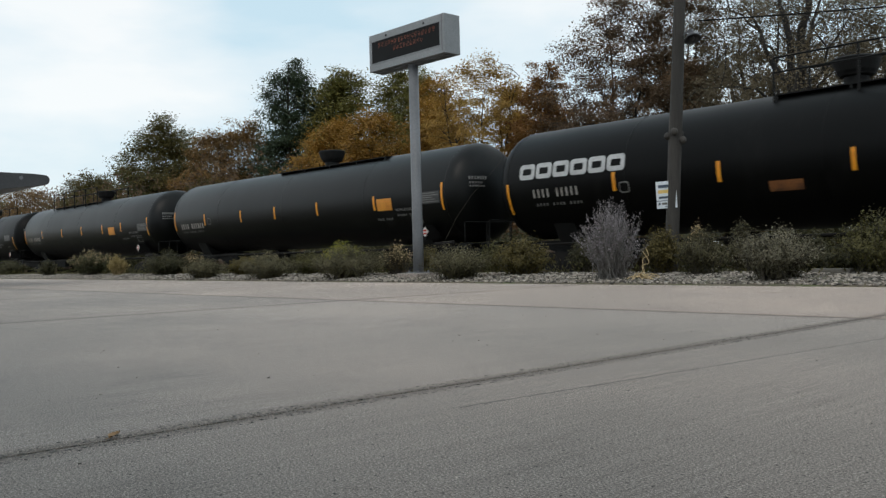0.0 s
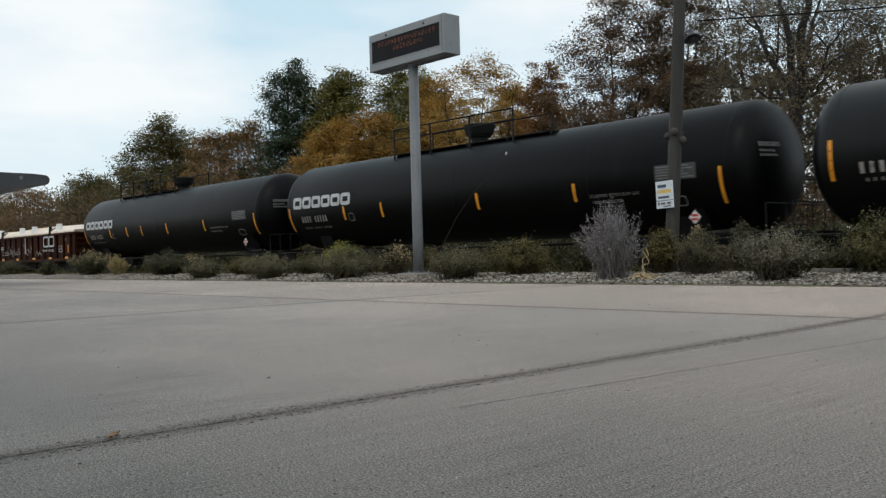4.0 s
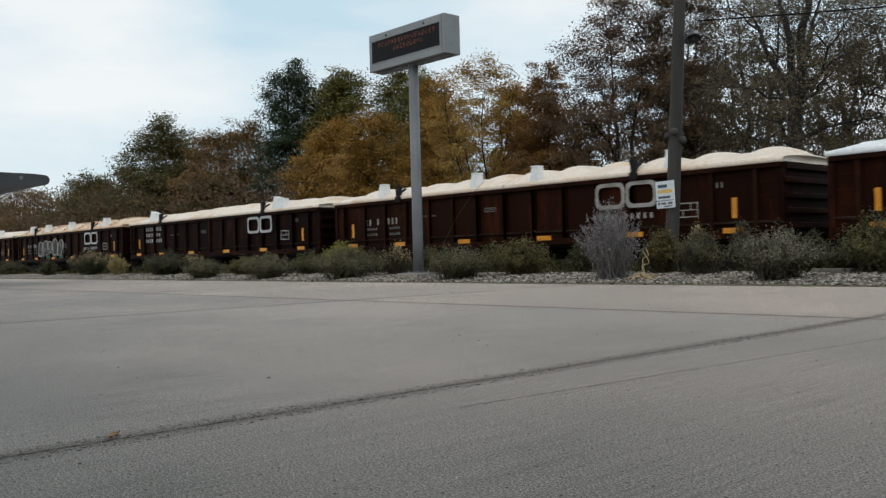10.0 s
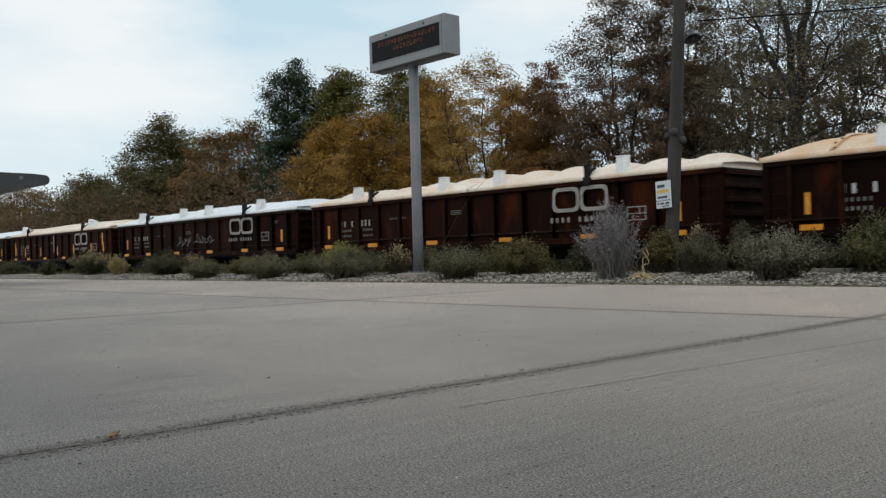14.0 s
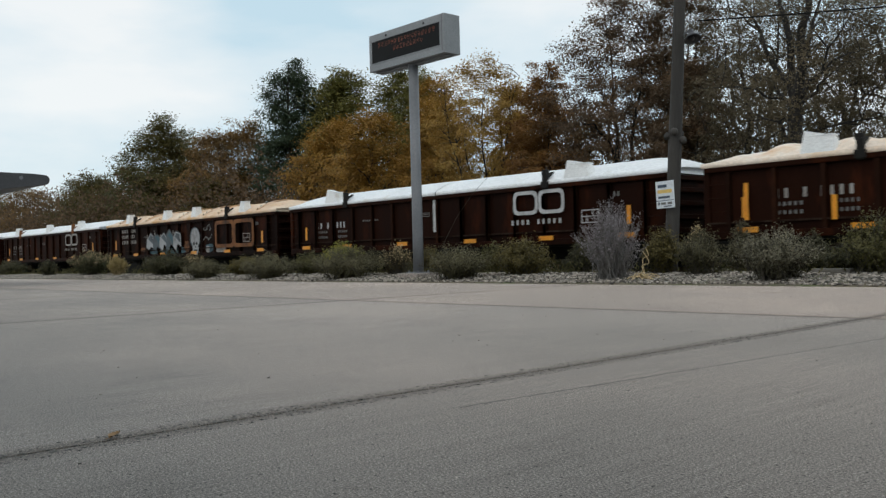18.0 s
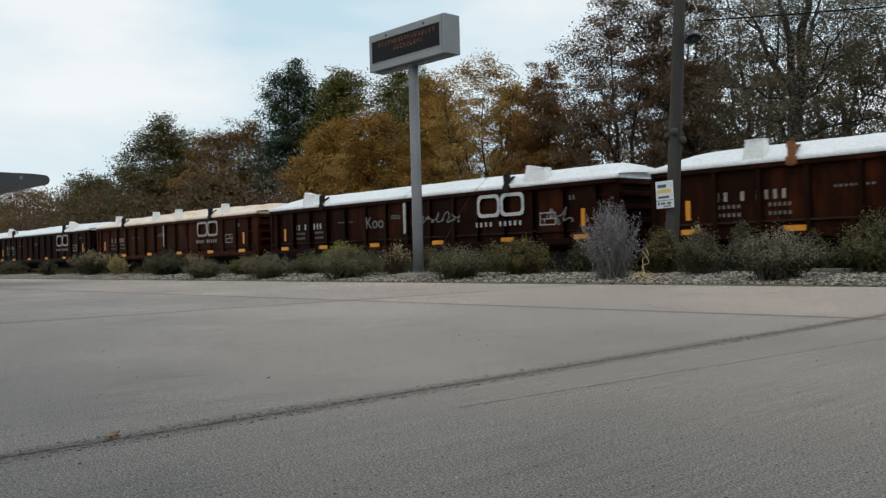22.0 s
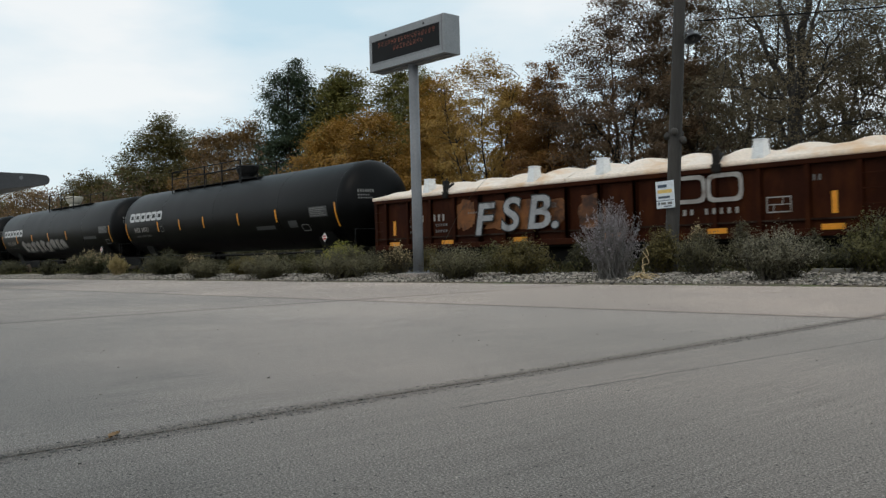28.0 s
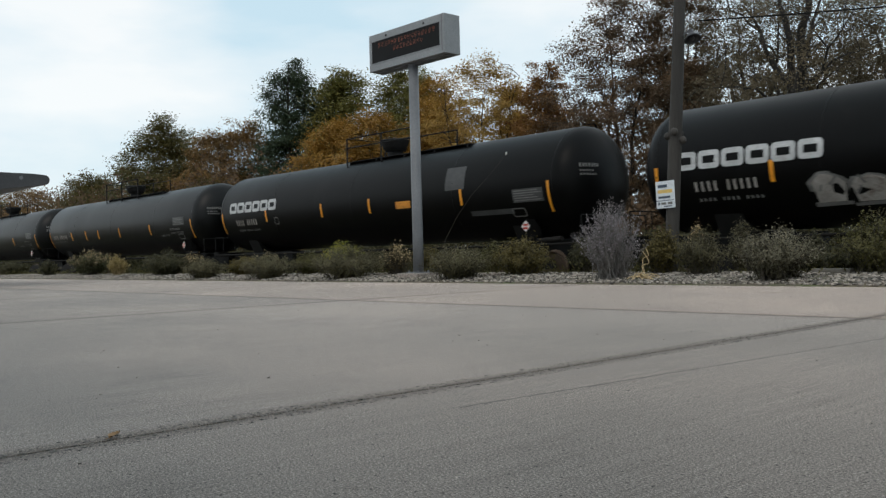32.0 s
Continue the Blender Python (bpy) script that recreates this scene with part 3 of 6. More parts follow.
# ---- tank cars ----
TANK_R, TANK_Z = 1.52, 2.69


def curved(bm, x0, x1, z0, z1, lift=0.006, r=None, n=5):
    """A thin patch that lies on the near side of the barrel."""
    r = (r or TANK_R) + lift
    t0, t1 = math.asin(max(-1, (z0 - TANK_Z) / TANK_R)), math.asin(min(1, (z1 - TANK_Z) / TANK_R))
    prev = None
    for i in range(n + 1):
        t = t0 + (t1 - t0) * i / n
        row = [bm.verts.new((x, -r * math.cos(t), TANK_Z + r * math.sin(t))) for x in (x0, x1)]
        if prev:
            bm.faces.new((prev[0], prev[1], row[1], row[0]))
        prev = row


def ring_mark(bm, x0, x1, z0, z1, t, slant=0.0):
    """A hollow block with rounded corners, a plain stand-in for a mark of the maker."""
    def loop(i, r):
        pts = []
        for cx, cz, a0 in ((x1 - i - r, z1 - i - r, 0), (x0 + i + r, z1 - i - r, 90), (x0 + i + r, z0 + i + r, 180), (x1 - i - r, z0 + i + r, 270)):
            for k in range(5):
                a = radians(a0 + 22.5 * k)
                px, pz = cx + r * math.cos(a), cz + r * math.sin(a)
                th = math.asin((pz - TANK_Z) / TANK_R)
                pts.append(bm.verts.new((px + slant * (pz - z0), -(TANK_R + 0.007) * math.cos(th), TANK_Z + (TANK_R + 0.007) * math.sin(th))))
        return pts
    r = min(0.10, 0.28 * (z1 - z0))
    A, B = loop(0.0, r), loop(t, max(0.01, r - 0.7 * t))
    n = len(A)
    for i in range(n):
        bm.faces.new((A[i], A[(i + 1) % n], B[(i + 1) % n], B[i]))


def bars_on_tank(name, x0, x1, z0, z1, count, mat, parent, gap=0.56, skip=()):
    """A row of upright bars, one for each character."""
    w = (x1 - x0) / count
    if name == "character_bar":
        for i in range(count):
            if i not in skip:
                bm = bmesh.new()
                curved(bm, x0 + w * i, x0 + w * (i + 1 - gap), z0, z1, n=2)
                part(name, bm, mat, parent)
        return
    bm = bmesh.new()
    for i in range(count):
        if i not in skip:
            curved(bm, x0 + w * i, x0 + w * (i + 1 - gap), z0, z1, n=2)
    ob = part(name, bm, mat, parent)
    ob["kind"] = "stuff"
    return ob


def truck_parts(car, x):
    """One truck: two side frames, springs, two axles with wheels."""
    t = new("truck")
    t.parent = car
    t.matrix_basis = pose(x, 0, 0)
    frame_outline = [(-1.15, 0.36), (-1.15, 0.60), (-0.55, 0.80), (0.55, 0.80), (1.15, 0.60), (1.15, 0.36), (0.75, 0.40), (0.42, 0.25), (-0.42, 0.25), (-0.75, 0.40)]
    for y in (-1.08, 1.0):
        bm = bmesh.new()
        prism(bm, frame_outline, y, y + 0.09)
        part("side_frame", bm, UNDER, t)
        bm = bmesh.new()
        for sx in (-0.16, 0.0, 0.16):
            tube(bm, (sx, y + 0.04, 0.26), (sx, y + 0.04, 0.56), 0.07, 8)
        part("spring_nest", bm, UNDER, t)
    for ax in (-0.88, 0.88):
        bm = bmesh.new()
        tube(bm, (ax, -1.12, 0.42), (ax, 1.12, 0.42), 0.075, 10)
        part("axle", bm, UNDER, t)
        for y, s in ((-0.74, 1), (0.74, -1)):
            bm = bmesh.new()
            seg = 24
            prof = [(0.05 * s, 0.10), (0.02 * s, 0.34), (-0.065 * s, 0.40), (-0.065 * s, 0.418), (0.04 * s, 0.425), (0.05 * s, 0.455), (0.075 * s, 0.455), (0.07 * s, 0.10)]
            loops = [[bm.verts.new((ax + r * math.cos(k), y + dy, 0.42 + r * math.sin(k))) for k in (2 * math.pi * i / seg for i in range(seg))] for dy, r in prof]
            for A, B in zip(loops, loops[1:]):
                for i in range(seg):
                    bm.faces.new((A[i], A[(i + 1) % seg], B[(i + 1) % seg], B[i]))
            bm.faces.new(loops[0])
            bm.faces.new(loops[-1][::-1])
            part("wheel", bm, STEEL, t)
    return t


def coupler_parts(car, x, way):
    bm = bmesh.new()
    tube(bm, (x, 0, 0.82), (x + 0.45 * way, 0, 0.82), 0.075, 8)
    box(bm, min(x + 0.42 * way, x + 0.72 * way), max(x + 0.42 * way, x + 0.72 * way), -0.13, 0.13, 0.66, 0.97, 0.03)
    part("coupler", bm, UNDER, car, "grimy knuckle coupler")


TANK_KIT = {}


def tank_base(walk_from, walk_to, rail, hatch_mat, paint, end=17.95, dome=8.8):
    """A black tank car without its markings; built once for each layout."""
    key = (walk_from, walk_to, rail, hatch_mat.name, paint.name, end, dome)
    if key in TANK_KIT:
        return copy_thing(TANK_KIT[key], Matrix.Identity(4))
    car = thing("tank_car", "black pressurised rail tank car rolling on the track", "tank car", "train of freight cars")
    x0, x1, head = 0.35, end, 0.78
    bm = bmesh.new()
    rings = []
    for i in range(9):
        k = math.pi / 2 * i / 8
        rings.append((x0 - head * math.cos(k), max(0.02, TANK_R * math.sin(k))))
    rings += [(x, TANK_R) for x in (4.0, 9.15, 14.2)]
    for i in range(9):
        k = math.pi / 2 * (1 - i / 8)
        rings.append((x1 + head * math.cos(k), max(0.02, TANK_R * math.sin(k))))
    lathe_x(bm, rings, 56, 0, TANK_Z)
    part("tank", bm, paint, car, "black painted cylindrical tank", True)
    for xs in (0.36, 4.25, 9.1, 14.1, end - 0.01):
        bm = bmesh.new()
        lathe_x(bm, [(xs - 0.02, TANK_R - 0.02), (xs - 0.012, TANK_R + 0.005), (xs + 0.012, TANK_R + 0.005), (xs + 0.02, TANK_R - 0.02)], 48, 0, TANK_Z)
        part("weld_seam", bm, paint, car, "", True)
    for xs in (1.9, 16.4):
        bm = bmesh.new()
        prism_out = [(-0.75, 1.05), (0.75, 1.05), (1.05, 1.62), (0.95, 1.58), (0.0, 1.2), (-0.95, 1.58), (-1.05, 1.62)]
        a = [bm.verts.new((xs - 0.35, y, z)) for y, z in prism_out]
        b = [bm.verts.new((xs + 0.35, y, z)) for y, z in prism_out]
        bm.faces.new(a)
        bm.faces.new(b[::-1])
        for i in range(7):
            bm.faces.new((a[i], b[i], b[(i + 1) % 7], a[(i + 1) % 7]))
        part("saddle", bm, TANKDARK, car)
    for sx0, sx1 in ((-0.55, 3.6), (14.7, 18.85)):
        bm = bmesh.new()
        box(bm, sx0, sx1, -0.3, 0.3, 0.66, 1.12, 0.01)
        part("stub_sill", bm, TANKDARK, car)
    for xe in (-0.5, 18.8):
        bm = bmesh.new()
        box(bm, xe - 0.06, xe + 0.06, -1.45, 1.45, 0.98, 1.1, 0.01)
        box(bm, xe - 0.3, xe + 0.3, -1.4, 1.4, 1.1, 1.13)
        plat = part("end_platform", bm, TANKDARK, car)
        bm = bmesh.new()
        for y in (-1.4, -0.5, 0.5, 1.4):
            tube(bm, (xe, y, 1.1), (xe, y, 1.75), 0.016, 6)
        tube(bm, (xe, -1.4, 1.75), (xe, 1.4, 1.75), 0.016, 6)
        part("end_rail", bm, TANKDARK, plat)
        for y in (-1.44, 1.4):
            bm = bmesh.new()
            for zz in (0.45, 0.75):
                tube(bm, (xe - 0.25, y, zz), (xe + 0.2, y, zz), 0.018, 6)
            for dx in (-0.25, 0.2):
                tube(bm, (xe + dx, y, 0.42), (xe + dx, y, 1.1), 0.018, 6)
            part("step_ladder", bm, TANKDARK, plat)
    for y in (-1.47, 1.47):
        bm = bmesh.new()
        tube(bm, (-0.4, y, 1.02), (18.7, y, 1.02), 0.028, 6)
        part("side_handrail", bm, UNDER, car, "grimy side handrail")
    bm = bmesh.new()
    tube(bm, (6.0, 0.1, 1.0), (6.9, 0.1, 1.0), 0.16, 12)
    box(bm, 6.3, 6.6, -0.1, 0.3, 0.9, 1.25)
    part("brake_cylinder", bm, UNDER, car)
    top = TANK_Z + TANK_R
    # the walkway on the crown, with its hatch and guard rail
    for side in (-0.62, 0.62):
        bm = bmesh.new()
        zc = TANK_Z + math.sqrt(TANK_R ** 2 - side ** 2)
        box(bm, walk_from, walk_to, side - 0.13, side + 0.13, zc + 0.03, zc + 0.052)
        n = int((walk_to - walk_from) / 1.5)
        for i in range(n + 1):
            xx = walk_from + 0.1 + (walk_to - walk_from - 0.2) * i / n
            box(bm, xx - 0.03, xx + 0.03, side - 0.12, side + 0.12, zc - 0.06, zc + 0.032)
        part("walkway", bm, TANKDARK, car, "black steel crown walkway")
    bm = bmesh.new()
    lathe_z(bm, [(top - 0.08, 0.27), (top + 0.15, 0.27), (top + 0.17, 0.36), (top + 0.21, 0.38), (top + 0.27, 0.42), (top + 0.46, 0.485), (top + 0.53, 0.50), (top + 0.56, 0.45), (top + 0.58, 0.10)], 24, dome, 0)
    part("valve_dome", bm, hatch_mat, car, "protective valve dome", False)
    if rail:
        left = walk_from < 5
        r0, r1 = (walk_from + 0.1, dome + 0.9) if left else (walk_from + 0.1, dome + 2.2)
        n = max(2, int((r1 - r0) / 1.35))
        for side in (-0.85, 0.85):
            zc = TANK_Z + math.sqrt(TANK_R ** 2 - side ** 2)
            for i in range(n + 1):
                xx = r0 + (r1 - r0) * i / n
                bm = bmesh.new()
                tube(bm, (xx, side, zc - 0.03), (xx, side, top + 0.70), 0.03, 6)
                part("rail_post", bm, TANKDARK, car)
            for zz in ((0.38, 0.70) if side < 0 else (0.70,)):
                bm = bmesh.new()
                tube(bm, (r0, side, top + zz), (r1, side, top + zz), 0.02, 6)
                part("guard_rail", bm, TANKDARK, car)
        bm = bmesh.new()
        for side in (-0.85, 0.85):
            tube(bm, (r0, side, top + 0.70), (r0, 0, top + 0.70), 0.015, 6)
        part("guard_rail", bm, TANKDARK, car)
    for x in (1.9, 16.4):
        truck_parts(car, x)
    coupler_parts(car, -0.5, -1)
    coupler_parts(car, 18.8, 1)
    TANK_KIT[key] = car
    return copy_thing(car, Matrix.Identity(4))


def tape_on_tank(car, x, z, h=0.46, w=0.10):
    bm = bmesh.new()
    curved(bm, x - w / 2, x + w / 2, z - h / 2, z + h / 2, n=5)
    part("reflector", bm, YELLOW, car, "yellow reflective tape")


def placard(car, x, z, red=True):
    bm = bmesh.new()
    s = 0.155
    vs = [bm.verts.new(v) for v in ((x - s, -1.50, z), (x, -1.50, z - s), (x + s, -1.50, z), (x, -1.50, z + s), (x - s, -1.51, z), (x, -1.51, z - s), (x + s, -1.51, z), (x, -1.51, z + s))]
    bm.faces.new(vs[4:])
    bm.faces.new(vs[:4][::-1])
    for i in range(4):
        bm.faces.new((vs[i], vs[(i + 1) % 4], vs[4 + (i + 1) % 4], vs[4 + i]))
    p = part("placard", bm, PLACARDWHITE, car, "diamond hazard placard, red on white")
    bm = bmesh.new()
    for zz, hw in ((0.04, 0.085), (-0.05, 0.08)):
        box(bm, x - hw, x + hw, -1.516, -1.512, z + zz - 0.028, z + zz + 0.028)
    part("placard_band", bm, REDMARK, p)
    bm = bmesh.new()
    box(bm, x - 0.02, x + 0.02, -1.49, -0.9, z - 0.25, z + 0.2)
    part("placard_bracket", bm, TANKDARK, p)


def text_on_tank(body, x, z, size, mat, car, name):
    cu = bpy.data.curves.new(name, "FONT")
    cu.body, cu.size, cu.extrude = body, size, 0.002
    ob = new(name, cu)
    ob.data.materials.append(mat)
    me = bpy.data.meshes.new_from_object(ob)
    bpy.data.objects.remove(ob)
    ob = new(name, me)
    ob.parent = car
    k = math.asin((z - TANK_Z) / TANK_R)
    ob.matrix_basis = pose(x, -(TANK_R + 0.012) * math.cos(k), z, 90 + math.degrees(-k) * 1.0)
    return ob


def flat_text(body, x, y, z, size, mat, parent, name, lift=0.002, grow=0.0):
    cu = bpy.data.curves.new(name, "FONT")
    cu.body, cu.size, cu.extrude, cu.offset, cu.shear, cu.space_character = body, size, lift, grow, (0.16 if size > 1 else 0.0), 1.0
    ob = new(name, cu)
    ob.data.materials.append(mat)
    me = bpy.data.meshes.new_from_object(ob)
    bpy.data.objects.remove(ob)
    ob = new(name, me)
    if size > 1:
        me.transform(Matrix.Diagonal((1.22, 1.0, 1.0, 1.0)))
    ob.parent = parent
    ob.matrix_basis = pose(x, y, z, 90)
    return ob


def lay(bm, pts, y, lift, on_tank):
    vs = []
    for px, pz in pts:
        if on_tank:
            k = math.asin(max(-0.95, min(0.95, (pz - TANK_Z) / TANK_R)))
            vs.append(bm.verts.new((px, -(TANK_R + lift + 0.02) * math.cos(k), pz)))
        else:
            vs.append(bm.verts.new((px, y - lift, pz)))
    bm.faces.new(vs)


def spray(car, seed, x0, x1, z0, z1, y, fill, edge, on_tank=False, each=0.75):
    """Unreadable graffiti: a row of bulging letter-like blobs, each an edge with a fill and cut-outs on it."""
    rng = random.Random(seed)
    n = max(3, int((x1 - x0) / each))
    w = (x1 - x0) / n
    for i in range(n):
        cx, cz = x0 + w * (i + 0.5), (z0 + z1) / 2 + rng.uniform(-0.06, 0.06)
        hw, hh = w * rng.uniform(0.46, 0.58), (z1 - z0) / 2 * rng.uniform(0.82, 1.08)
        legs, sharp = rng.choice((1, 2, 2, 3)), rng.uniform(0.35, 1.5)
        top = [(hw * math.cos(math.pi * k / 8), hh * (0.30 + 0.70 * math.sin(math.pi * k / 8) ** sharp) * rng.uniform(0.86, 1.06)) for k in range(9)]
        low = []
        for j in range(legs):
            xa, xb = -hw + 2 * hw * j / legs, -hw + 2 * hw * (j + 1) / legs
            low += [(xa + 0.08 * hw, -hh * rng.uniform(0.8, 1.0)), (xb - 0.32 * hw, -hh * rng.uniform(0.8, 1.05))]
            if j < legs - 1:
                low.append((xb - 0.1 * hw, -hh * rng.uniform(-0.1, 0.4)))
        shear = rng.uniform(-0.25, 0.4)
        outline = [(cx + px * rng.uniform(0.94, 1.06) + shear * pz, cz + pz) for px, pz in top + low]
        mx, mz = sum(p[0] for p in outline) / len(outline), sum(p[1] for p in outline) / len(outline)
        bm = bmesh.new()
        lay(bm, outline, y, 0.004 + 0.0006 * i, on_tank)
        letter = part("graffiti_letter", bm, edge, car, "sprayed unreadable graffiti letter")
        bm = bmesh.new()
        f = max(0.5, 1 - 0.11 / hw)
        lay(bm, [(mx + (px - mx) * f, mz + (pz - mz) * (1 - 0.06 / hh)) for px, pz in outline], y, 0.0080 + 0.0006 * i, on_tank)
        part("graffiti_fill", bm, fill, letter)
        bm = bmesh.new()
        for _ in range(2):
            ax, az = mx + hw * rng.uniform(-0.5, 0.4), mz + hh * rng.uniform(-0.4, 0.5)
            a_, l_ = rng.uniform(0.6, 2.4), hh * rng.uniform(0.3, 0.7)
            d = Vector((math.cos(a_), math.sin(a_))) * l_ / 2
            q = Vector((-d.y, d.x)).normalized() * 0.022
            lay(bm, [(ax - d.x - q.x, az - d.y - q.y), (ax + d.x - q.x, az + d.y - q.y), (ax + d.x + q.x, az + d.y + q.y), (ax - d.x + q.x, az - d.y + q.y)], y, 0.0125 + 0.0006 * i + 0.0002 * _, on_tank)
        part("graffiti_stroke", bm, edge, letter)


def shards(car, seed, x0, x1, z0, z1, y=-1.545):
    """Unreadable graffiti of sharp overlapping blades: a dark edge, a pale fill and a shaded facet on each."""
    rng = random.Random(seed)
    n = 5
    w = (x1 - x0) / n
    for i in range(n):
        cx, peak = x0 + w * (i + 0.5), rng.uniform(0.78, 1.0)
        h = z1 - z0
        outline = [(cx - 0.66 * w, z0 + h * rng.uniform(0.10, 0.25)), (cx - 0.20 * w, z0 + h * rng.uniform(0.0, 0.12)), (cx + 0.10 * w, z0 + h * rng.uniform(0.22, 0.36)), (cx + 0.62 * w, z0 + h * rng.uniform(0.05, 0.2)), (cx + 0.56 * w, z0 + h * rng.uniform(0.58, 0.78)), (cx + rng.uniform(-0.15, 0.25) * w, z0 + h * peak), (cx - 0.60 * w, z0 + h * rng.uniform(0.55, 0.75))]
        mx, mz = sum(p[0] for p in outline) / 7, sum(p[1] for p in outline) / 7
        bm = bmesh.new()
        lay(bm, outline, y, 0.004 + 0.0008 * i, False)
        blade = part("graffiti_letter", bm, GRAFBLACK, car, "sprayed unreadable graffiti letter")
        bm = bmesh.new()
        lay(bm, [(mx + 0.90 * (px - mx), mz + 0.90 * (pz - mz)) for px, pz in outline], y, 0.0090 + 0.0008 * i, False)
        part("graffiti_fill", bm, GRAFWHITE if i % 2 == 0 else GRAFBLUE, blade)
        bm = bmesh.new()
        lay(bm, [(mx + 0.62 * (px - mx) + 0.06 * w, mz + 0.55 * (pz - mz) + 0.10 * h) for px, pz in outline[3:]], y, 0.0140 + 0.0008 * i, False)
        part("graffiti_facet", bm, GRAFBLUE if i % 2 == 0 else GRAFTEAL, blade)


def tag_scribble(car, seed, x0, x1, z0, z1, mat, y=-1.548, width=0.018):
    """An unreadable tag written in one thin sprayed line."""
    rng = random.Random(seed)
    a, b, p, q = rng.uniform(13, 17) * (x1 - x0), rng.uniform(22, 29) * (x1 - x0), rng.uniform(0, 6), rng.uniform(0, 6)
    n = int(150 * (x1 - x0))
    pts = []
    for i in range(n + 1):
        t = i / n
        lift = 0.5 + 0.34 * math.sin(a * t + p) + 0.16 * math.sin(b * t + q)
        pts.append(Vector((x0 + (x1 - x0) * t + 0.10 * math.sin(b * t + p), z0 + (z1 - z0) * lift * (0.75 + 0.25 * math.sin(2.2 * a * t)))))
    bm = bmesh.new()
    prev = None
    for i, c in enumerate(pts):
        d = (pts[min(n, i + 1)] - pts[max(0, i - 1)]).normalized()
        w = width * (0.7 + 0.5 * abs(math.sin(0.7 * i)))
        depth = y - 0.0001 * (i % 40)
        row = (bm.verts.new((c.x - d.y * w, depth, c.y + d.x * w)), bm.verts.new((c.x + d.y * w, depth, c.y - d.x * w)))
        if prev:
            bm.faces.new((prev[0], row[0], row[1], prev[1]))
        prev = row
    part("graffiti_tag", bm, mat, car, "thin sprayed unreadable tag")


def skull_mural(car, x, z, y):
    """A plain flat skull shape with sockets, sprayed on the panel."""
    def disc(cx, cz, rx, rz, n=20, f0=0.0, f1=1.0):
        return [(cx + rx * math.cos(2 * math.pi * (f0 + (f1 - f0) * i / n)), cz + rz * math.sin(2 * math.pi * (f0 + (f1 - f0) * i / n))) for i in range(n)]
    bm = bmesh.new()
    lay(bm, disc(x, z + 0.18, 0.47, 0.46), y, 0.004, False)
    mural = part("graffiti_mural", bm, GRAFBLUE, car, "grey sprayed skull mural")
    for cx, cz, rx, rz, mat, lift in ((x + 0.03, z + 0.17, 0.40, 0.42, GRAFWHITE, 0.006), (x + 0.05, z - 0.30, 0.27, 0.24, GRAFWHITE, 0.007), (x - 0.10, z - 0.06, 0.09, 0.08, GRAFBLACK, 0.010), (x + 0.15, z - 0.06, 0.08, 0.07, GRAFBLACK, 0.010), (x + 0.04, z - 0.20, 0.04, 0.05, GRAFBLACK, 0.010), (x + 0.05, z - 0.36, 0.17, 0.055, GRAFBLACK, 0.010)):
        bm = bmesh.new()
        lay(bm, disc(cx, cz, rx, rz), y, lift, False)
        part("mural_patch", bm, mat, mural)


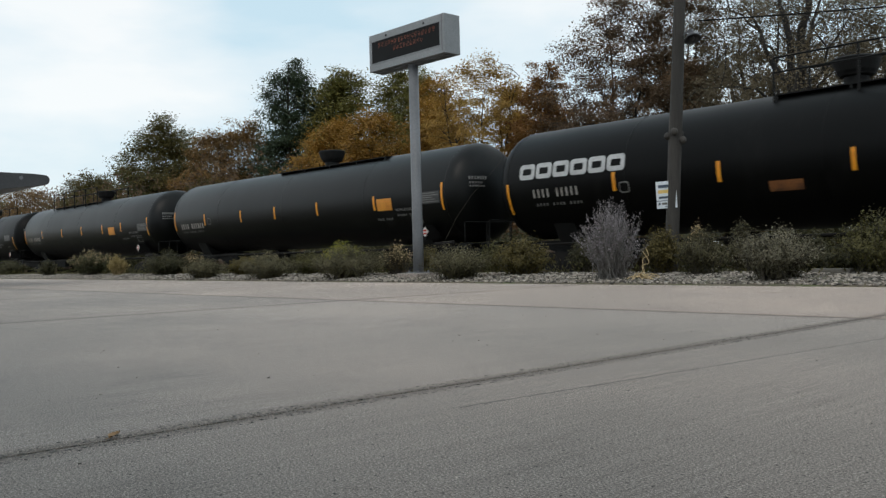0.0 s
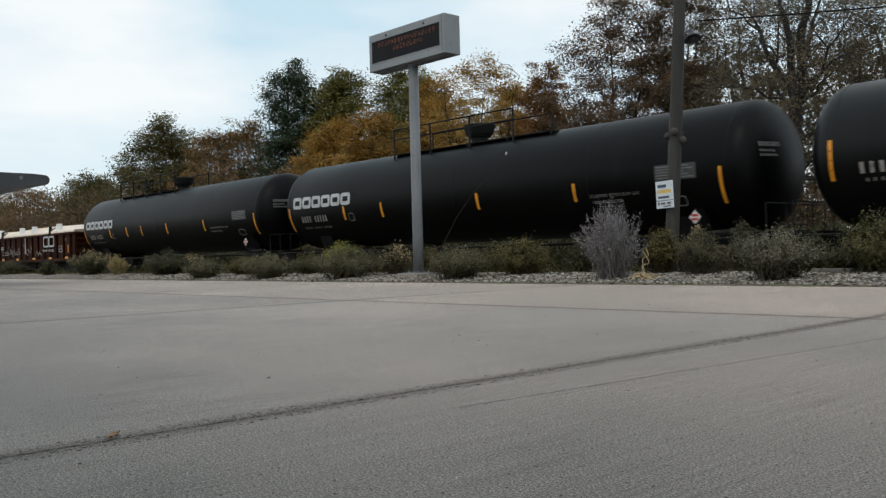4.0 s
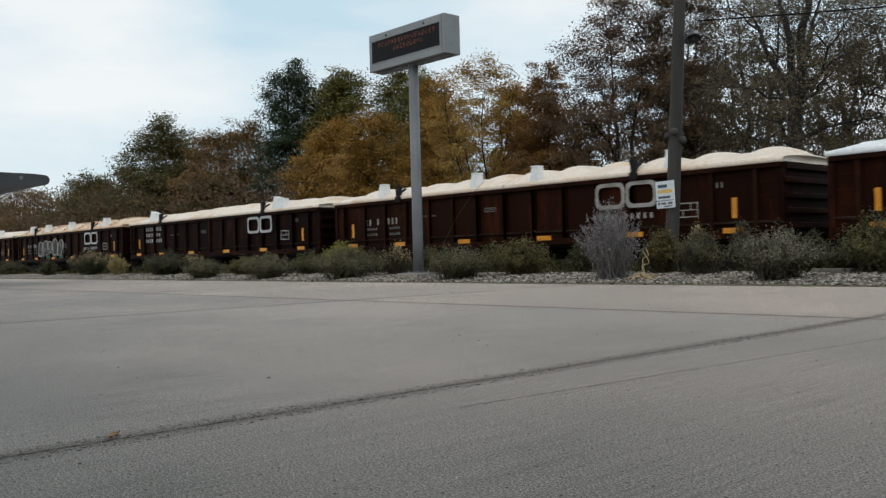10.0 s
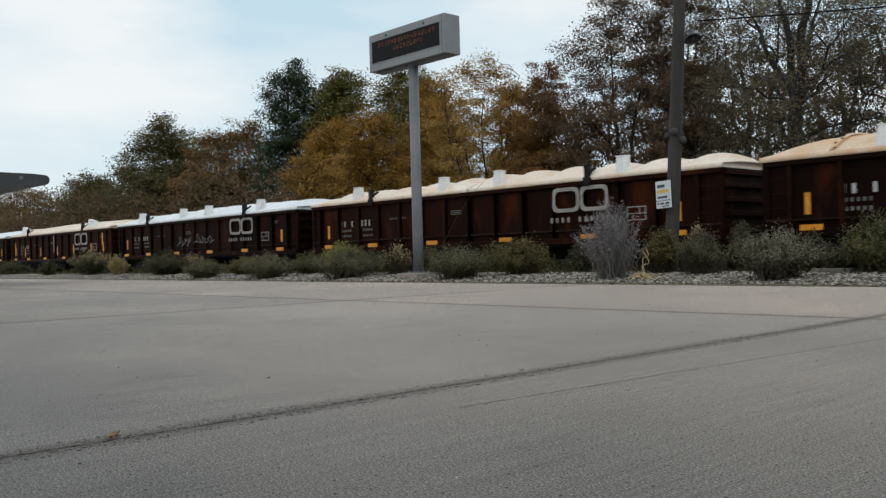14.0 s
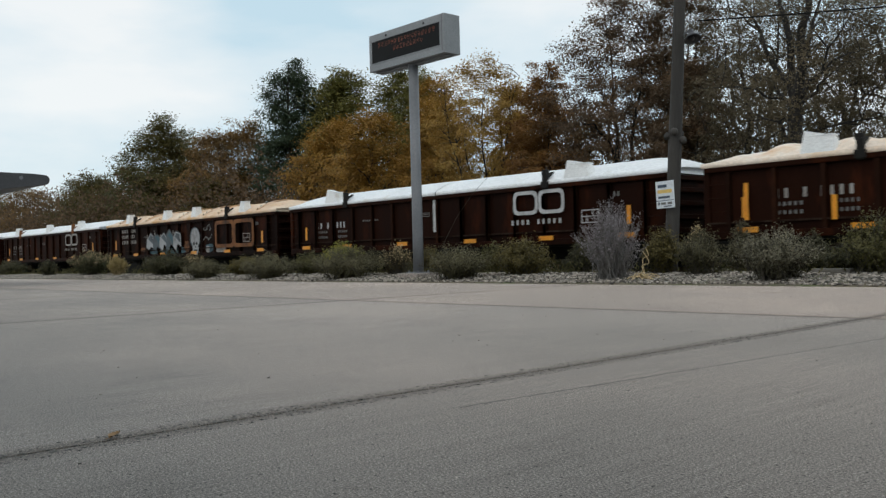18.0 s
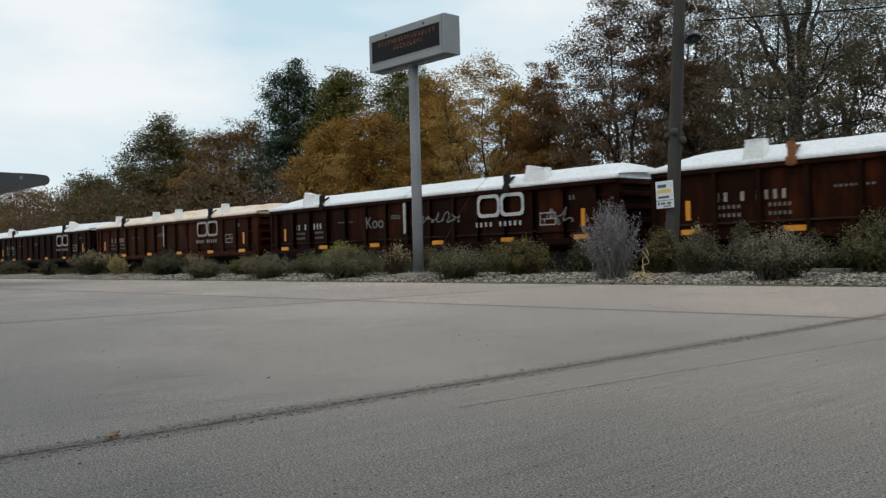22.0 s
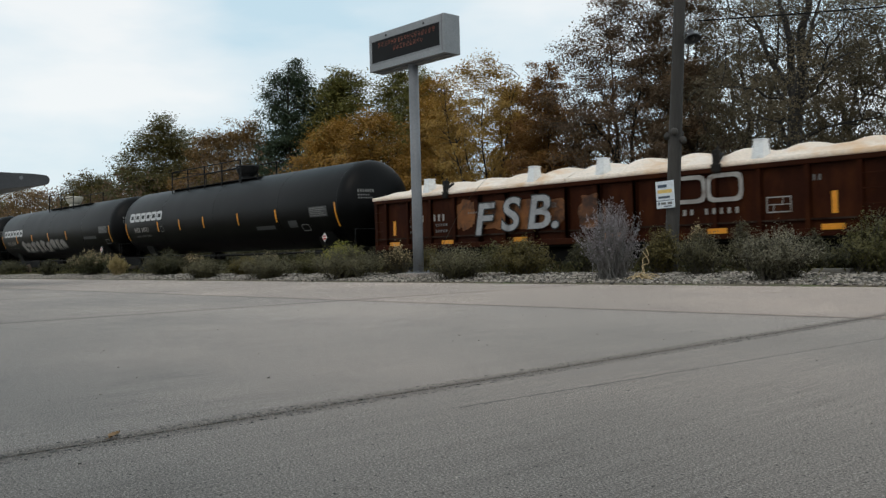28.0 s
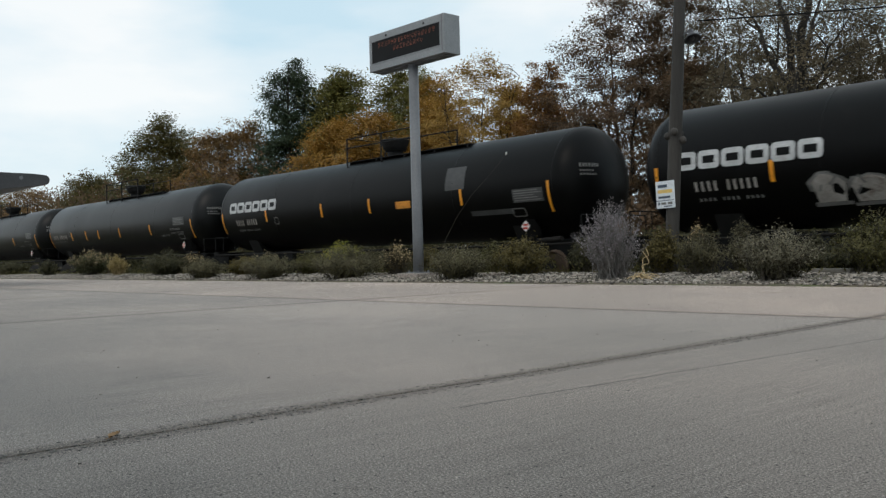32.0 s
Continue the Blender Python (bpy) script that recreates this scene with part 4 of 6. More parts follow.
def tank_car(kind):
    maker, walk_from, walk_to, rail, hatch_mat = kind["maker"], kind["walk"][0], kind["walk"][1], kind.get("rail", True), kind.get("hatch", TANKDARK)
    car = tank_base(walk_from, walk_to, rail, hatch_mat, TANKBLACK if maker else TANKPAINT, kind.get("end", 17.95), kind.get("dome", 8.8))
    end = kind.get("end", 17.95)
    lx, lz = kind.get("logo", (0.70, 2.66))
    if maker:
        for i in range(6):
            bm = bmesh.new()
            ring_mark(bm, lx + 0.582 * i, lx + 0.582 * i + 0.535, lz, lz + 0.41, 0.12)
            part("logo_block", bm, LETTER, car, "white hollow logo block" if i == 0 else "")
        bars_on_tank("character_bar", lx + 0.45, lx + 2.05, lz - 0.50, lz - 0.28, 10, DULL, car, gap=0.62, skip=(4,))
        bars_on_tank("stencil_line", lx + 0.5, lx + 2.1, lz - 0.72, lz - 0.65, 14, FADED, car, skip=(4, 9))
    else:
        bars_on_tank("character_bar", 0.92, 3.02, 2.20, 2.42, 11, DULL, car, gap=0.58, skip=(4,))
        bars_on_tank("stencil_line", 1.0, 2.9, 2.04, 2.11, 13, FADED, car, skip=(3, 8))
    zt = kind.get("tape_z", 2.31)
    for x in kind.get("tapes", (3.68, 5.72, 7.42, 10.11, 13.65)):
        tape_on_tank(car, x, zt)
    for x in (0.36, end - 0.15):
        tape_on_tank(car, x, kind.get("end_z", zt - 0.10), 0.82, 0.085)
    if kind.get("plate"):
        bm = bmesh.new()
        curved(bm, 7.9, 8.65, 1.98, 2.20)
        part("warning_panel", bm, RUSTPAINT, car, "rusty orange plate")
    if kind.get("panel"):
        bm = bmesh.new()
        ox, oz, ow, oh = kind["panel"] if kind["panel"] is not True else (14.78, 2.26, 0.72, 0.44)
        curved(bm, ox, ox + ow, oz, oz + oh)
        part("warning_panel", bm, ORANGE, car, "orange rectangular panel")
    # data stencils towards the end
    bm = bmesh.new()
    dx, dz = kind.get("data", (16.1, 2.41))
    curved(bm, dx, dx + 1.1, dz, dz + 0.36)
    data_panel = part("data_panel", bm, GREYDECAL, car, "grey test data panel")
    for i in range(5):
        bm = bmesh.new()
        curved(bm, dx + 0.05, dx + 1.04 - 0.13 * (i % 3), dz + 0.04 + 0.064 * i, dz + 0.068 + 0.064 * i, 0.010, n=1)
        part("data_line", bm, FADED, data_panel)
    if kind.get("gas"):
        text_on_tank("LIQUEFIED PETROLEUM GAS", 14.12, 2.14, 0.118, FADED, car, "stencil_text")
        text_on_tank("NON-ODORIZED", 14.16, 1.99, 0.118, FADED, car, "stencil_text")
    elif not maker:
        text_on_tank("NON-ODORIZED", 15.72, 2.22, 0.13, FADED, car, "stencil_text")
        bars_on_tank("stencil_line", 15.75, 16.95, 2.06, 2.13, 12, FADED, car, skip=(5,))
        bars_on_tank("stencil_line", 14.7, 15.5, 1.96, 2.04, 9, FADED, car, skip=(4,))
    bm = bmesh.new()
    sx, sz = (lx + 3.25, lz - 0.55) if maker else (3.32, 2.32)
    ring_mark(bm, sx, sx + 0.3, sz, sz + 0.27, 0.03)
    part("stencil_box", bm, FADED, car)
    placard(car, kind.get("placard", 17.15), 1.52)
    for i, (zz, n_) in enumerate(((3.02, 7), (2.90, 5), (2.80, 6))):
        bm = bmesh.new()
        for j in range(n_):
            yy = -1.05 + 0.085 * j
            def on_head(py, pz):
                q = ((py / TANK_R) ** 2 + ((pz - TANK_Z) / TANK_R) ** 2)
                return (end + 0.78 * math.sqrt(max(0.0, 1 - q)) + 0.012, py, pz)
            hgt = 0.10 if i == 0 else 0.05
            vs = [bm.verts.new(on_head(py, pz)) for py, pz in ((yy, zz), (yy + 0.05, zz), (yy + 0.05, zz + hgt), (yy, zz + hgt))]
            bm.faces.new(vs)
        part("head_stencil", bm, FADED, car)["kind"] = "stuff"
    bm = bmesh.new()
    cx = kind.get("card", 16.35)
    ring_mark(bm, cx, cx + 0.5, 1.80, 2.04, 0.03)
    part("card_holder", bm, FADED, car)
    # a hose stub and valve under the end of the shell
    bm = bmesh.new()
    tube(bm, (end - 0.75, -1.28, 1.12), (end + 0.1, -1.28, 1.16), 0.07, 8)
    part("drain_pipe", bm, UNDER, car)
    if kind.get("patch"):
        for x0, x1, z0, z1 in (kind["patch"] if kind["patch"] is not True else ((13.0, 13.6, 2.5, 3.1), (14.9, 16.9, 1.95, 2.12))):
            bm = bmesh.new()
            curved(bm, x0, x1, z0, z1)
            part("paint_patch", bm, GREYDECAL, car, "grey repainted patch")
    if kind.get("spray"):
        spray(car, 5, 3.95, 11.4, 1.58, 2.28, 0, DULL, FADED, True, 0.80)
    return car


# ---- gondola cars ----
GONDOLA_KIT = {}
RIM = 2.585
RIB_X = [0.99 + 1.06 * k for k in range(15)]


def cover_height(x, x0, x1, scallop):
    """Crown height of a fibreglass cover along its length."""
    end = min(1.0, max(0.0, (x - x0) / 1.1)) if x0 < 1 else 1.0
    end2 = min(1.0, max(0.0, (x1 - x) / 1.1)) if x1 > 16 else 1.0
    taper = math.sin(math.pi / 2 * min(end, end2)) ** 0.7
    h = 0.26 if scallop else 0.39
    return 0.05 + (h - 0.05) * taper if taper > 0 else 0.05


def cover_ridge(x, scallop):
    """Rounded stiffening hoops moulded across the cover."""
    if not scallop or not 0.9 < x < 16.0:
        return 0.0
    d = (x - 1.28) % 1.38 - 0.69
    return 0.125 * math.exp(-abs(d / 0.27) ** 2.6) * (1.0 + 0.25 * math.sin(5.1 * x))


def make_cover(car, x0, x1, scallop, mat):
    bm = bmesh.new()
    nx, ny = int((x1 - x0) / (0.07 if scallop else 0.25)), 16
    rows = []
    for i in range(nx + 1):
        x = x0 + (x1 - x0) * i / nx
        h, ridge = cover_height(x, x0, x1, scallop), cover_ridge(x, scallop)
        row = [bm.verts.new((x, -1.53, RIM + 0.003)), bm.verts.new((x, -1.545, RIM + 0.03)), bm.verts.new((x, -1.53, RIM + 0.11))]
        for j in range(ny + 1):
            s = -1 + 2 * j / ny
            sag = 0.014 * noise.noise((x * 1.3, s * 2.0, x0))
            row.append(bm.verts.new((x, 1.47 * s - 0.04 * ridge / 0.15 * s * (1 - abs(s)), RIM + 0.12 + h * (1 - abs(s) ** 2.4) + ridge * (1 - abs(s) ** 5) + sag)))
        row += [bm.verts.new((x, 1.53, RIM + 0.11)), bm.verts.new((x, 1.53, RIM + 0.003))]
        rows.append(row)
    for A, B in zip(rows, rows[1:]):
        for j in range(len(A) - 1):
            bm.faces.new((A[j], B[j], B[j + 1], A[j + 1]))
    bm.faces.new(rows[0][::-1])
    bm.faces.new(rows[-1])
    return part("cover", bm, mat, car, "white fibreglass lift-off cover", True)


def rib_mesh(mat, side):
    key = ("rib", mat.name, side)
    if key not in GONDOLA_KIT:
        bm = bmesh.new()
        outline = [(-0.075, -1.448), (0.075, -1.448), (0.045, -1.535), (-0.045, -1.535)]
        a = [bm.verts.new((x, y * side, 1.16)) for x, y in outline]
        b = [bm.verts.new((x, y * side, RIM - 0.10)) for x, y in outline]
        bm.faces.new(a)
        bm.faces.new(b[::-1])
        for i in range(4):
            bm.faces.new((a[i], b[i], b[(i + 1) % 4], a[(i + 1) % 4]))
        me = bpy.data.meshes.new("side_rib")
        bm.normal_update()
        bm.to_mesh(me)
        bm.free()
        me.materials.append(mat)
        GONDOLA_KIT[key] = me
    return GONDOLA_KIT[key]


def flat_bars(name, x0, x1, z0, z1, y, count, mat, parent, gap=0.55, skip=()):
    w = (x1 - x0) / count
    if name == "character_bar":
        for i in range(count):
            if i not in skip:
                bm = bmesh.new()
                box(bm, x0 + w * i, x0 + w * (i + 1 - gap), y - 0.005, y, z0, z1)
                part(name, bm, mat, parent)
        return
    bm = bmesh.new()
    for i in range(count):
        if i not in skip:
            box(bm, x0 + w * i, x0 + w * (i + 1 - gap), y - 0.005, y, z0, z1)
    ob = part(name, bm, mat, parent)
    ob["kind"] = "stuff"
    return ob


def gondola_base(paint):
    key = ("body", paint.name)
    if key in GONDOLA_KIT:
        return copy_thing(GONDOLA_KIT[key], Matrix.Identity(4))
    car = thing("gondola_car", "brown covered gondola freight car rolling on the track", "gondola car", "train of freight cars")
    x0, x1 = 0.45, 16.40
    for s in (-1, 1):
        bm = bmesh.new()
        box(bm, x0, x1, min(1.45 * s, 1.42 * s), max(1.45 * s, 1.42 * s), 1.05, RIM - 0.07)
        part("side_wall", bm, paint, car)
        bm = bmesh.new()
        box(bm, x0, x1, min(1.54 * s, 1.40 * s), max(1.54 * s, 1.40 * s), 1.0, 1.155, 0.012)
        part("side_sill", bm, paint, car)
        bm = bmesh.new()
        box(bm, x0 - 0.03, x1 + 0.03, min(1.55 * s, 1.38 * s), max(1.55 * s, 1.38 * s), RIM - 0.108, RIM, 0.015)
        part("top_chord", bm, paint, car)
        bm = bmesh.new()
        box(bm, x0, x1, min(1.515 * s, 1.45 * s), max(1.515 * s, 1.45 * s), 1.33, 1.37)
        part("side_ledge", bm, DUSTYLITLEDGE, car, "dusty ledge along the side, its caught light painted in")
        for x in RIB_X:
            o = new("side_rib", rib_mesh({"brown_car_paint": RIBWORNLIT, "dark_brown_car_paint": RIBDARKLIT}.get(paint.name, paint), -s if s < 0 else -1))
            if s > 0:
                o.matrix_basis = pose(0, 0, 0, 0, 0, 180)
                o.location = (x, 0, 0)
            else:
                o.location = (x, 0, 0)
            o.parent = car
    bm = bmesh.new()
    box(bm, x0, x1, -1.4, 1.4, 0.95, 1.05)
    part("floor_plate", bm, UNDER, car)
    bm = bmesh.new()
    box(bm, -0.1, 16.95, -0.2, 0.2, 0.6, 0.95, 0.01)
    part("centre_sill", bm, UNDER, car)
    for xe, w in ((x0, 1), (x1, -1)):
        bm = bmesh.new()
        box(bm, min(xe, xe + 0.04 * w), max(xe, xe + 0.04 * w), -1.42, 1.42, 0.95, RIM - 0.02)
        wall = part("end_wall", bm, paint, car)
        for z in (1.25, 1.57, 1.89, 2.21, 2.50):
            bm = bmesh.new()
            box(bm, min(xe, xe - 0.10 * w), max(xe, xe - 0.10 * w), -1.40, 1.40, z - 0.06, z + 0.06, 0.02)
            part("end_corrugation", bm, paint, wall)
        for y in (-1.47, 1.41):
            bm = bmesh.new()
            box(bm, min(xe - 0.06 * w, xe + 0.08 * w), max(xe - 0.06 * w, xe + 0.08 * w), y - 0.03, y + 0.09, 0.9, RIM - 0.01, 0.01)
            part("corner_post", bm, paint, wall)
        bm = bmesh.new()
        for zz in (1.0, 1.3, 1.6, 1.9, 2.2):
            tube(bm, (xe - 0.17 * w, -1.35, zz), (xe - 0.17 * w, -0.9, zz), 0.014, 6)
            tube(bm, (xe + 0.1 * w, -1.58, zz), (xe + 0.5 * w, -1.58, zz), 0.012, 6)
        part("grab_iron_ladder", bm, paint, wall)["kind"] = "stuff"
        bm = bmesh.new()
        for dx in (0.1, 0.5):
            tube(bm, (xe + dx * w, -1.5, 0.5), (xe + dx * w, -1.5, 1.05), 0.016, 6)
        tube(bm, (xe + 0.1 * w, -1.5, 0.52), (xe + 0.5 * w, -1.5, 0.52), 0.016, 6)
        part("step", bm, UNDER, wall)
    bm = bmesh.new()
    box(bm, 7.0, 8.2, -0.9, -0.3, 0.55, 0.9, 0.03)
    part("brake_gear", bm, UNDER, car)
    for x in (2.2, 14.7):
        truck_parts(car, x)
    coupler_parts(car, -0.1, -1)
    coupler_parts(car, 16.95, 1)
    for x in (1.45, 3.9, 6.8, 9.85, 12.72, 15.3):
        bm = bmesh.new()
        box(bm, x - 0.24, x + 0.24, -1.552, -1.54, 1.12, 1.24, 0.003)
        part("sill_reflector", bm, YELLOW, car, "yellow reflective sill plate")
    for x in (1.34, 15.3):
        bm = bmesh.new()
        box(bm, x - 0.06, x + 0.06, -1.456, -1.450, 1.45, 1.90)
        part("reflector", bm, YELLOW, car, "yellow reflective tape")
    GONDOLA_KIT[key] = car
    return copy_thing(car, Matrix.Identity(4))


def gondola_car(k):
    paint, mat, scallop = k.get("paint", BROWN), k.get("cover", CREAMCOVER), k.get("scallop", True)
    car = gondola_base(paint)
    for xa, xb in ((0.35, 8.40), (8.42, 16.50)):
        make_cover(car, xa, xb, scallop, mat)
    # hold-down straps over the covers, lug boxes beside them
    for xs in (3.88, 12.75):
        bm = bmesh.new()
        h = 0.44
        prev = None
        for j in range(8):
            s = -1 + 0.16 * j / 7
            z = RIM + 0.12 + h * (1 - abs(s) ** 2.4) + 0.03
            row = [bm.verts.new((xs + dx, 1.49 * s, z + dz)) for dx, dz in ((-0.055, 0), (0.055, 0), (0.055, 0.05), (-0.055, 0.05))]
            if prev:
                for i in range(4):
                    bm.faces.new((prev[i], prev[(i + 1) % 4], row[(i + 1) % 4], row[i]))
            else:
                bm.faces.new(row)
            prev = row
        bm.faces.new(prev[::-1])
        part("strap", bm, k.get("strap", UNDER), car, "dark hold-down strap over the cover")
        bm = bmesh.new()
        box(bm, xs - 0.075, xs + 0.07, -1.60, -1.48, RIM - 0.12, RIM + 0.30, 0.02)
        box(bm, xs - 0.12, xs + 0.11, -1.605, -1.50, RIM - 0.10, RIM + 0.08, 0.02)
        box(bm, xs - 0.11, xs + 0.05, -1.58, -1.42, RIM + 0.26, RIM + 0.40, 0.03)
        tube(bm, (xs + 0.02, -1.55, RIM + 0.34), (xs + 0.02, -1.50, RIM + 0.47), 0.022, 6)
        part("clamp", bm, k.get("strap", UNDER), car, "dark hinged clamp")
    lugs = k.get("lugs", ((2.95, 0.26), (7.2, 0.25), (9.5, 0.26), (13.7, 0.27)))
    for x, w in lugs:
        bm = bmesh.new()
        i, drop = 0.10 * w, (0.14 if w > 0.5 else 0.0)
        z = RIM + (0.58 if w > 0.5 else 0.51)
        a = [bm.verts.new(v) for v in ((x - w / 2, -1.53, RIM + 0.11), (x + w / 2, -1.53, RIM + 0.11), (x + w / 2, -1.18, RIM + 0.11), (x - w / 2, -1.18, RIM + 0.11))]
        b = [bm.verts.new(v) for v in ((x - w / 2 + i, -1.46, z), (x + w / 2 - i, -1.46, z - drop), (x + w / 2 - i, -1.22, z - drop), (x - w / 2 + i, -1.22, z))]
        bm.faces.new(b)
        bm.faces.new(a[::-1])
        for q in range(4):
            bm.faces.new((a[q], a[(q + 1) % 4], b[(q + 1) % 4], b[q]))
        lug = part("lug_box", bm, LUGWHITE, car, "white lifting lug housing")
        bm = bmesh.new()
        box(bm, x - w / 2 + i - 0.02, x + w / 2 - i + 0.02, -1.475, -1.21, z - drop, z - drop + 0.03, 0.006)
        part("cap", bm, LUGWHITE, lug)
    if k.get("flanges"):
        for xf in (1.9, 4.9, 6.4, 8.41, 10.6, 11.9, 15.0):
            bm = bmesh.new()
            prev = None
            for j in range(17):
                s_ = -1 + 2 * j / 16
                z_ = RIM + 0.12 + 0.42 * (1 - abs(s_) ** 2.4)
                row = [bm.verts.new((xf + dx, 1.485 * s_, z_ + dz)) for dx, dz in ((-0.05, 0.0), (0.05, 0.0), (0.05, 0.03), (-0.05, 0.03))]
                if prev:
                    for q in range(4):
                        bm.faces.new((prev[q], prev[(q + 1) % 4], row[(q + 1) % 4], row[q]))
                prev = row
            flange = part("cover_flange", bm, mat, car, "bolted fibreglass cover flange")
            for j in range(4):
                s_ = -0.98 + 0.13 * j
                z_ = RIM + 0.12 + 0.42 * (1 - abs(s_) ** 2.4)
                bm = bmesh.new()
                tube(bm, (xf + 0.03 * (-1) ** j, 1.485 * s_, z_ + 0.025), (xf + 0.03 * (-1) ** j, 1.485 * s_ - 0.015, z_ + 0.05), 0.024, 6)
                part("flange_bolt", bm, UNDER, flange)
    y = -1.455
    letter = k.get("letter", DULL)
    if k.get("logo", True):
        # the emblem as a plain shape: two painted rings side by side
        x, z0, z1, w, wide = k.get("emblem_at", (11.62, 1.87, 2.41, 0.095, 0.79))
        for xa, xb in ((x, x + wide), (x + wide + 0.12, x + 2 * wide + 0.12)):
            bm = bmesh.new()
            loops = []
            for d in (-w / 2, w / 2):
                c, (p0, p1, q0, q1) = 0.13 - 0.3 * d, (xa + d, xb - d, z0 + d, z1 - d)
                loops.append([bm.verts.new((px, -1.542, pz)) for px, pz in ((p0 + c, q1), (p1 - c, q1), (p1 - 0.3 * c, q1 - 0.3 * c), (p1, q1 - c), (p1, q0 + c), (p1 - 0.3 * c, q0 + 0.3 * c), (p1 - c, q0), (p0 + c, q0), (p0 + 0.3 * c, q0 + 0.3 * c), (p0, q0 + c), (p0, q1 - c), (p0 + 0.3 * c, q1 - 0.3 * c))])
            for n_ in range(12):
                bm.faces.new((loops[0][n_], loops[0][(n_ + 1) % 12], loops[1][(n_ + 1) % 12], loops[1][n_]))
            part("emblem_ring", bm, k.get("emblem", letter), car, "painted ring of the emblem")
        if k.get("site", True):
            flat_bars("character_bar", 11.5, 13.36, 1.56, 1.69, y - 0.085, 10, letter, car, gap=0.62, skip=(4,))
    if k.get("stacked"):
        for zz, h, na, nb, xb in ((2.25, 0.16, 4, 4, 3.77), (1.98, 0.16, 5, 3, 3.68), (1.71, 0.16, 4, 4, 3.84)):
            flat_bars("character_bar", 2.12, 2.92, zz, zz + h, y, na, letter, car, gap=0.58)
            flat_bars("character_bar", 3.14, xb, zz, zz + h, y, nb, letter, car, gap=0.58)
    else:
        flat_bars("character_bar", 2.05, 2.86, 1.82, 2.02, y, 4, letter, car, gap=0.62, skip=(2,))
        flat_bars("character_bar", 3.02, 3.80, 1.82, 2.02, y, 4, letter, car, gap=0.62)
    for zz in (() if k.get("stacked") else (1.70, 1.52)):
        flat_bars("stencil_line", 2.1, 2.7, zz - 0.04, zz + 0.04, y, 5, FADED, car)
        flat_bars("stencil_line", 3.3, 3.85, zz - 0.04, zz + 0.04, y, 5, FADED, car)
    flat_bars("stencil_line", 4.7, 5.55, 1.97, 2.02, y, 8, FADED, car)
    bm = bmesh.new()
    for xa, xb, za, zb in ((7.58, 8.02, 1.98, 2.0), (7.58, 8.02, 2.08, 2.1), (7.58, 7.6, 1.98, 2.1), (8.0, 8.02, 1.98, 2.1), (7.64, 7.96, 2.03, 2.05)):
        box(bm, xa, xb, y - 0.004, y, za, zb)
    part("stencil_box", bm, FADED, car)
    bm = bmesh.new()
    for xa, xb, za, zb in ((13.85, 14.40, 1.52, 1.545), (13.85, 14.40, 1.835, 1.86), (13.85, 13.875, 1.545, 1.835), (14.375, 14.40, 1.545, 1.835), (13.875, 14.375, 1.68, 1.70), (14.0, 14.02, 1.545, 1.68), (14.2, 14.22, 1.70, 1.835)):
        box(bm, xa, xb, y - 0.004, y, za, zb)
    part("stencil_box", bm, letter, car)
    flat_bars("stencil_line", 14.75, 15.1, 2.14, 2.26, y, 3, FADED, car)
    if k.get("streak"):
        bm = bmesh.new()
        box(bm, 8.30, 8.40, -1.56, -1.54, 1.5, 2.45, 0.004)
        part("white_rib_paint", bm, letter, car, "white painted rib")
    for x, z, w, h in k.get("tall", ()):
        bm = bmesh.new()
        box(bm, x - w / 2, x + w / 2, -1.547, -1.540, z - h / 2, z + h / 2)
        part("reflector", bm, YELLOW, car, "tall yellow reflective tape")
    if k.get("words"):
        for body, x, z, size, m_ in k["words"]:
            if size > 1:
                flat_text(body, x, -1.548, z, size, GRAFBLACK, car, "graffiti_shadow", 0.002, 0.055)
            flat_text(body, x, -1.554, z, size, m_, car, "graffiti_word", 0.002, 0.02 if size > 1 else 0.0)
    for args in k.get("tags", ()):
        tag_scribble(car, *args)
    for args in k.get("spray", ()):
        spray(car, *args)
    if k.get("shards"):
        shards(car, *k["shards"])
    for n_, (x, z, w, h, m_) in enumerate(k.get("patch", ())):
        rng = random.Random(n_ + int(10 * x))
        bm = bmesh.new()
        edge = []
        for i in range(26):
            a_ = 2 * math.pi * i / 26
            r_ = rng.uniform(0.80, 1.06)
            c_, s_ = math.cos(a_), math.sin(a_)
            edge.append((x + w / 2 * r_ * math.copysign(abs(c_) ** 0.6, c_), z + h / 2 * r_ * math.copysign(abs(s_) ** 0.6, s_)))
        lay(bm, edge, -1.456, 0.001 * n_, False)
        part("paint_patch", bm, m_, car, "ragged patch of worn paint")
    if k.get("skull"):
        skull_mural(car, 9.97, 1.62, -1.54)
    return car


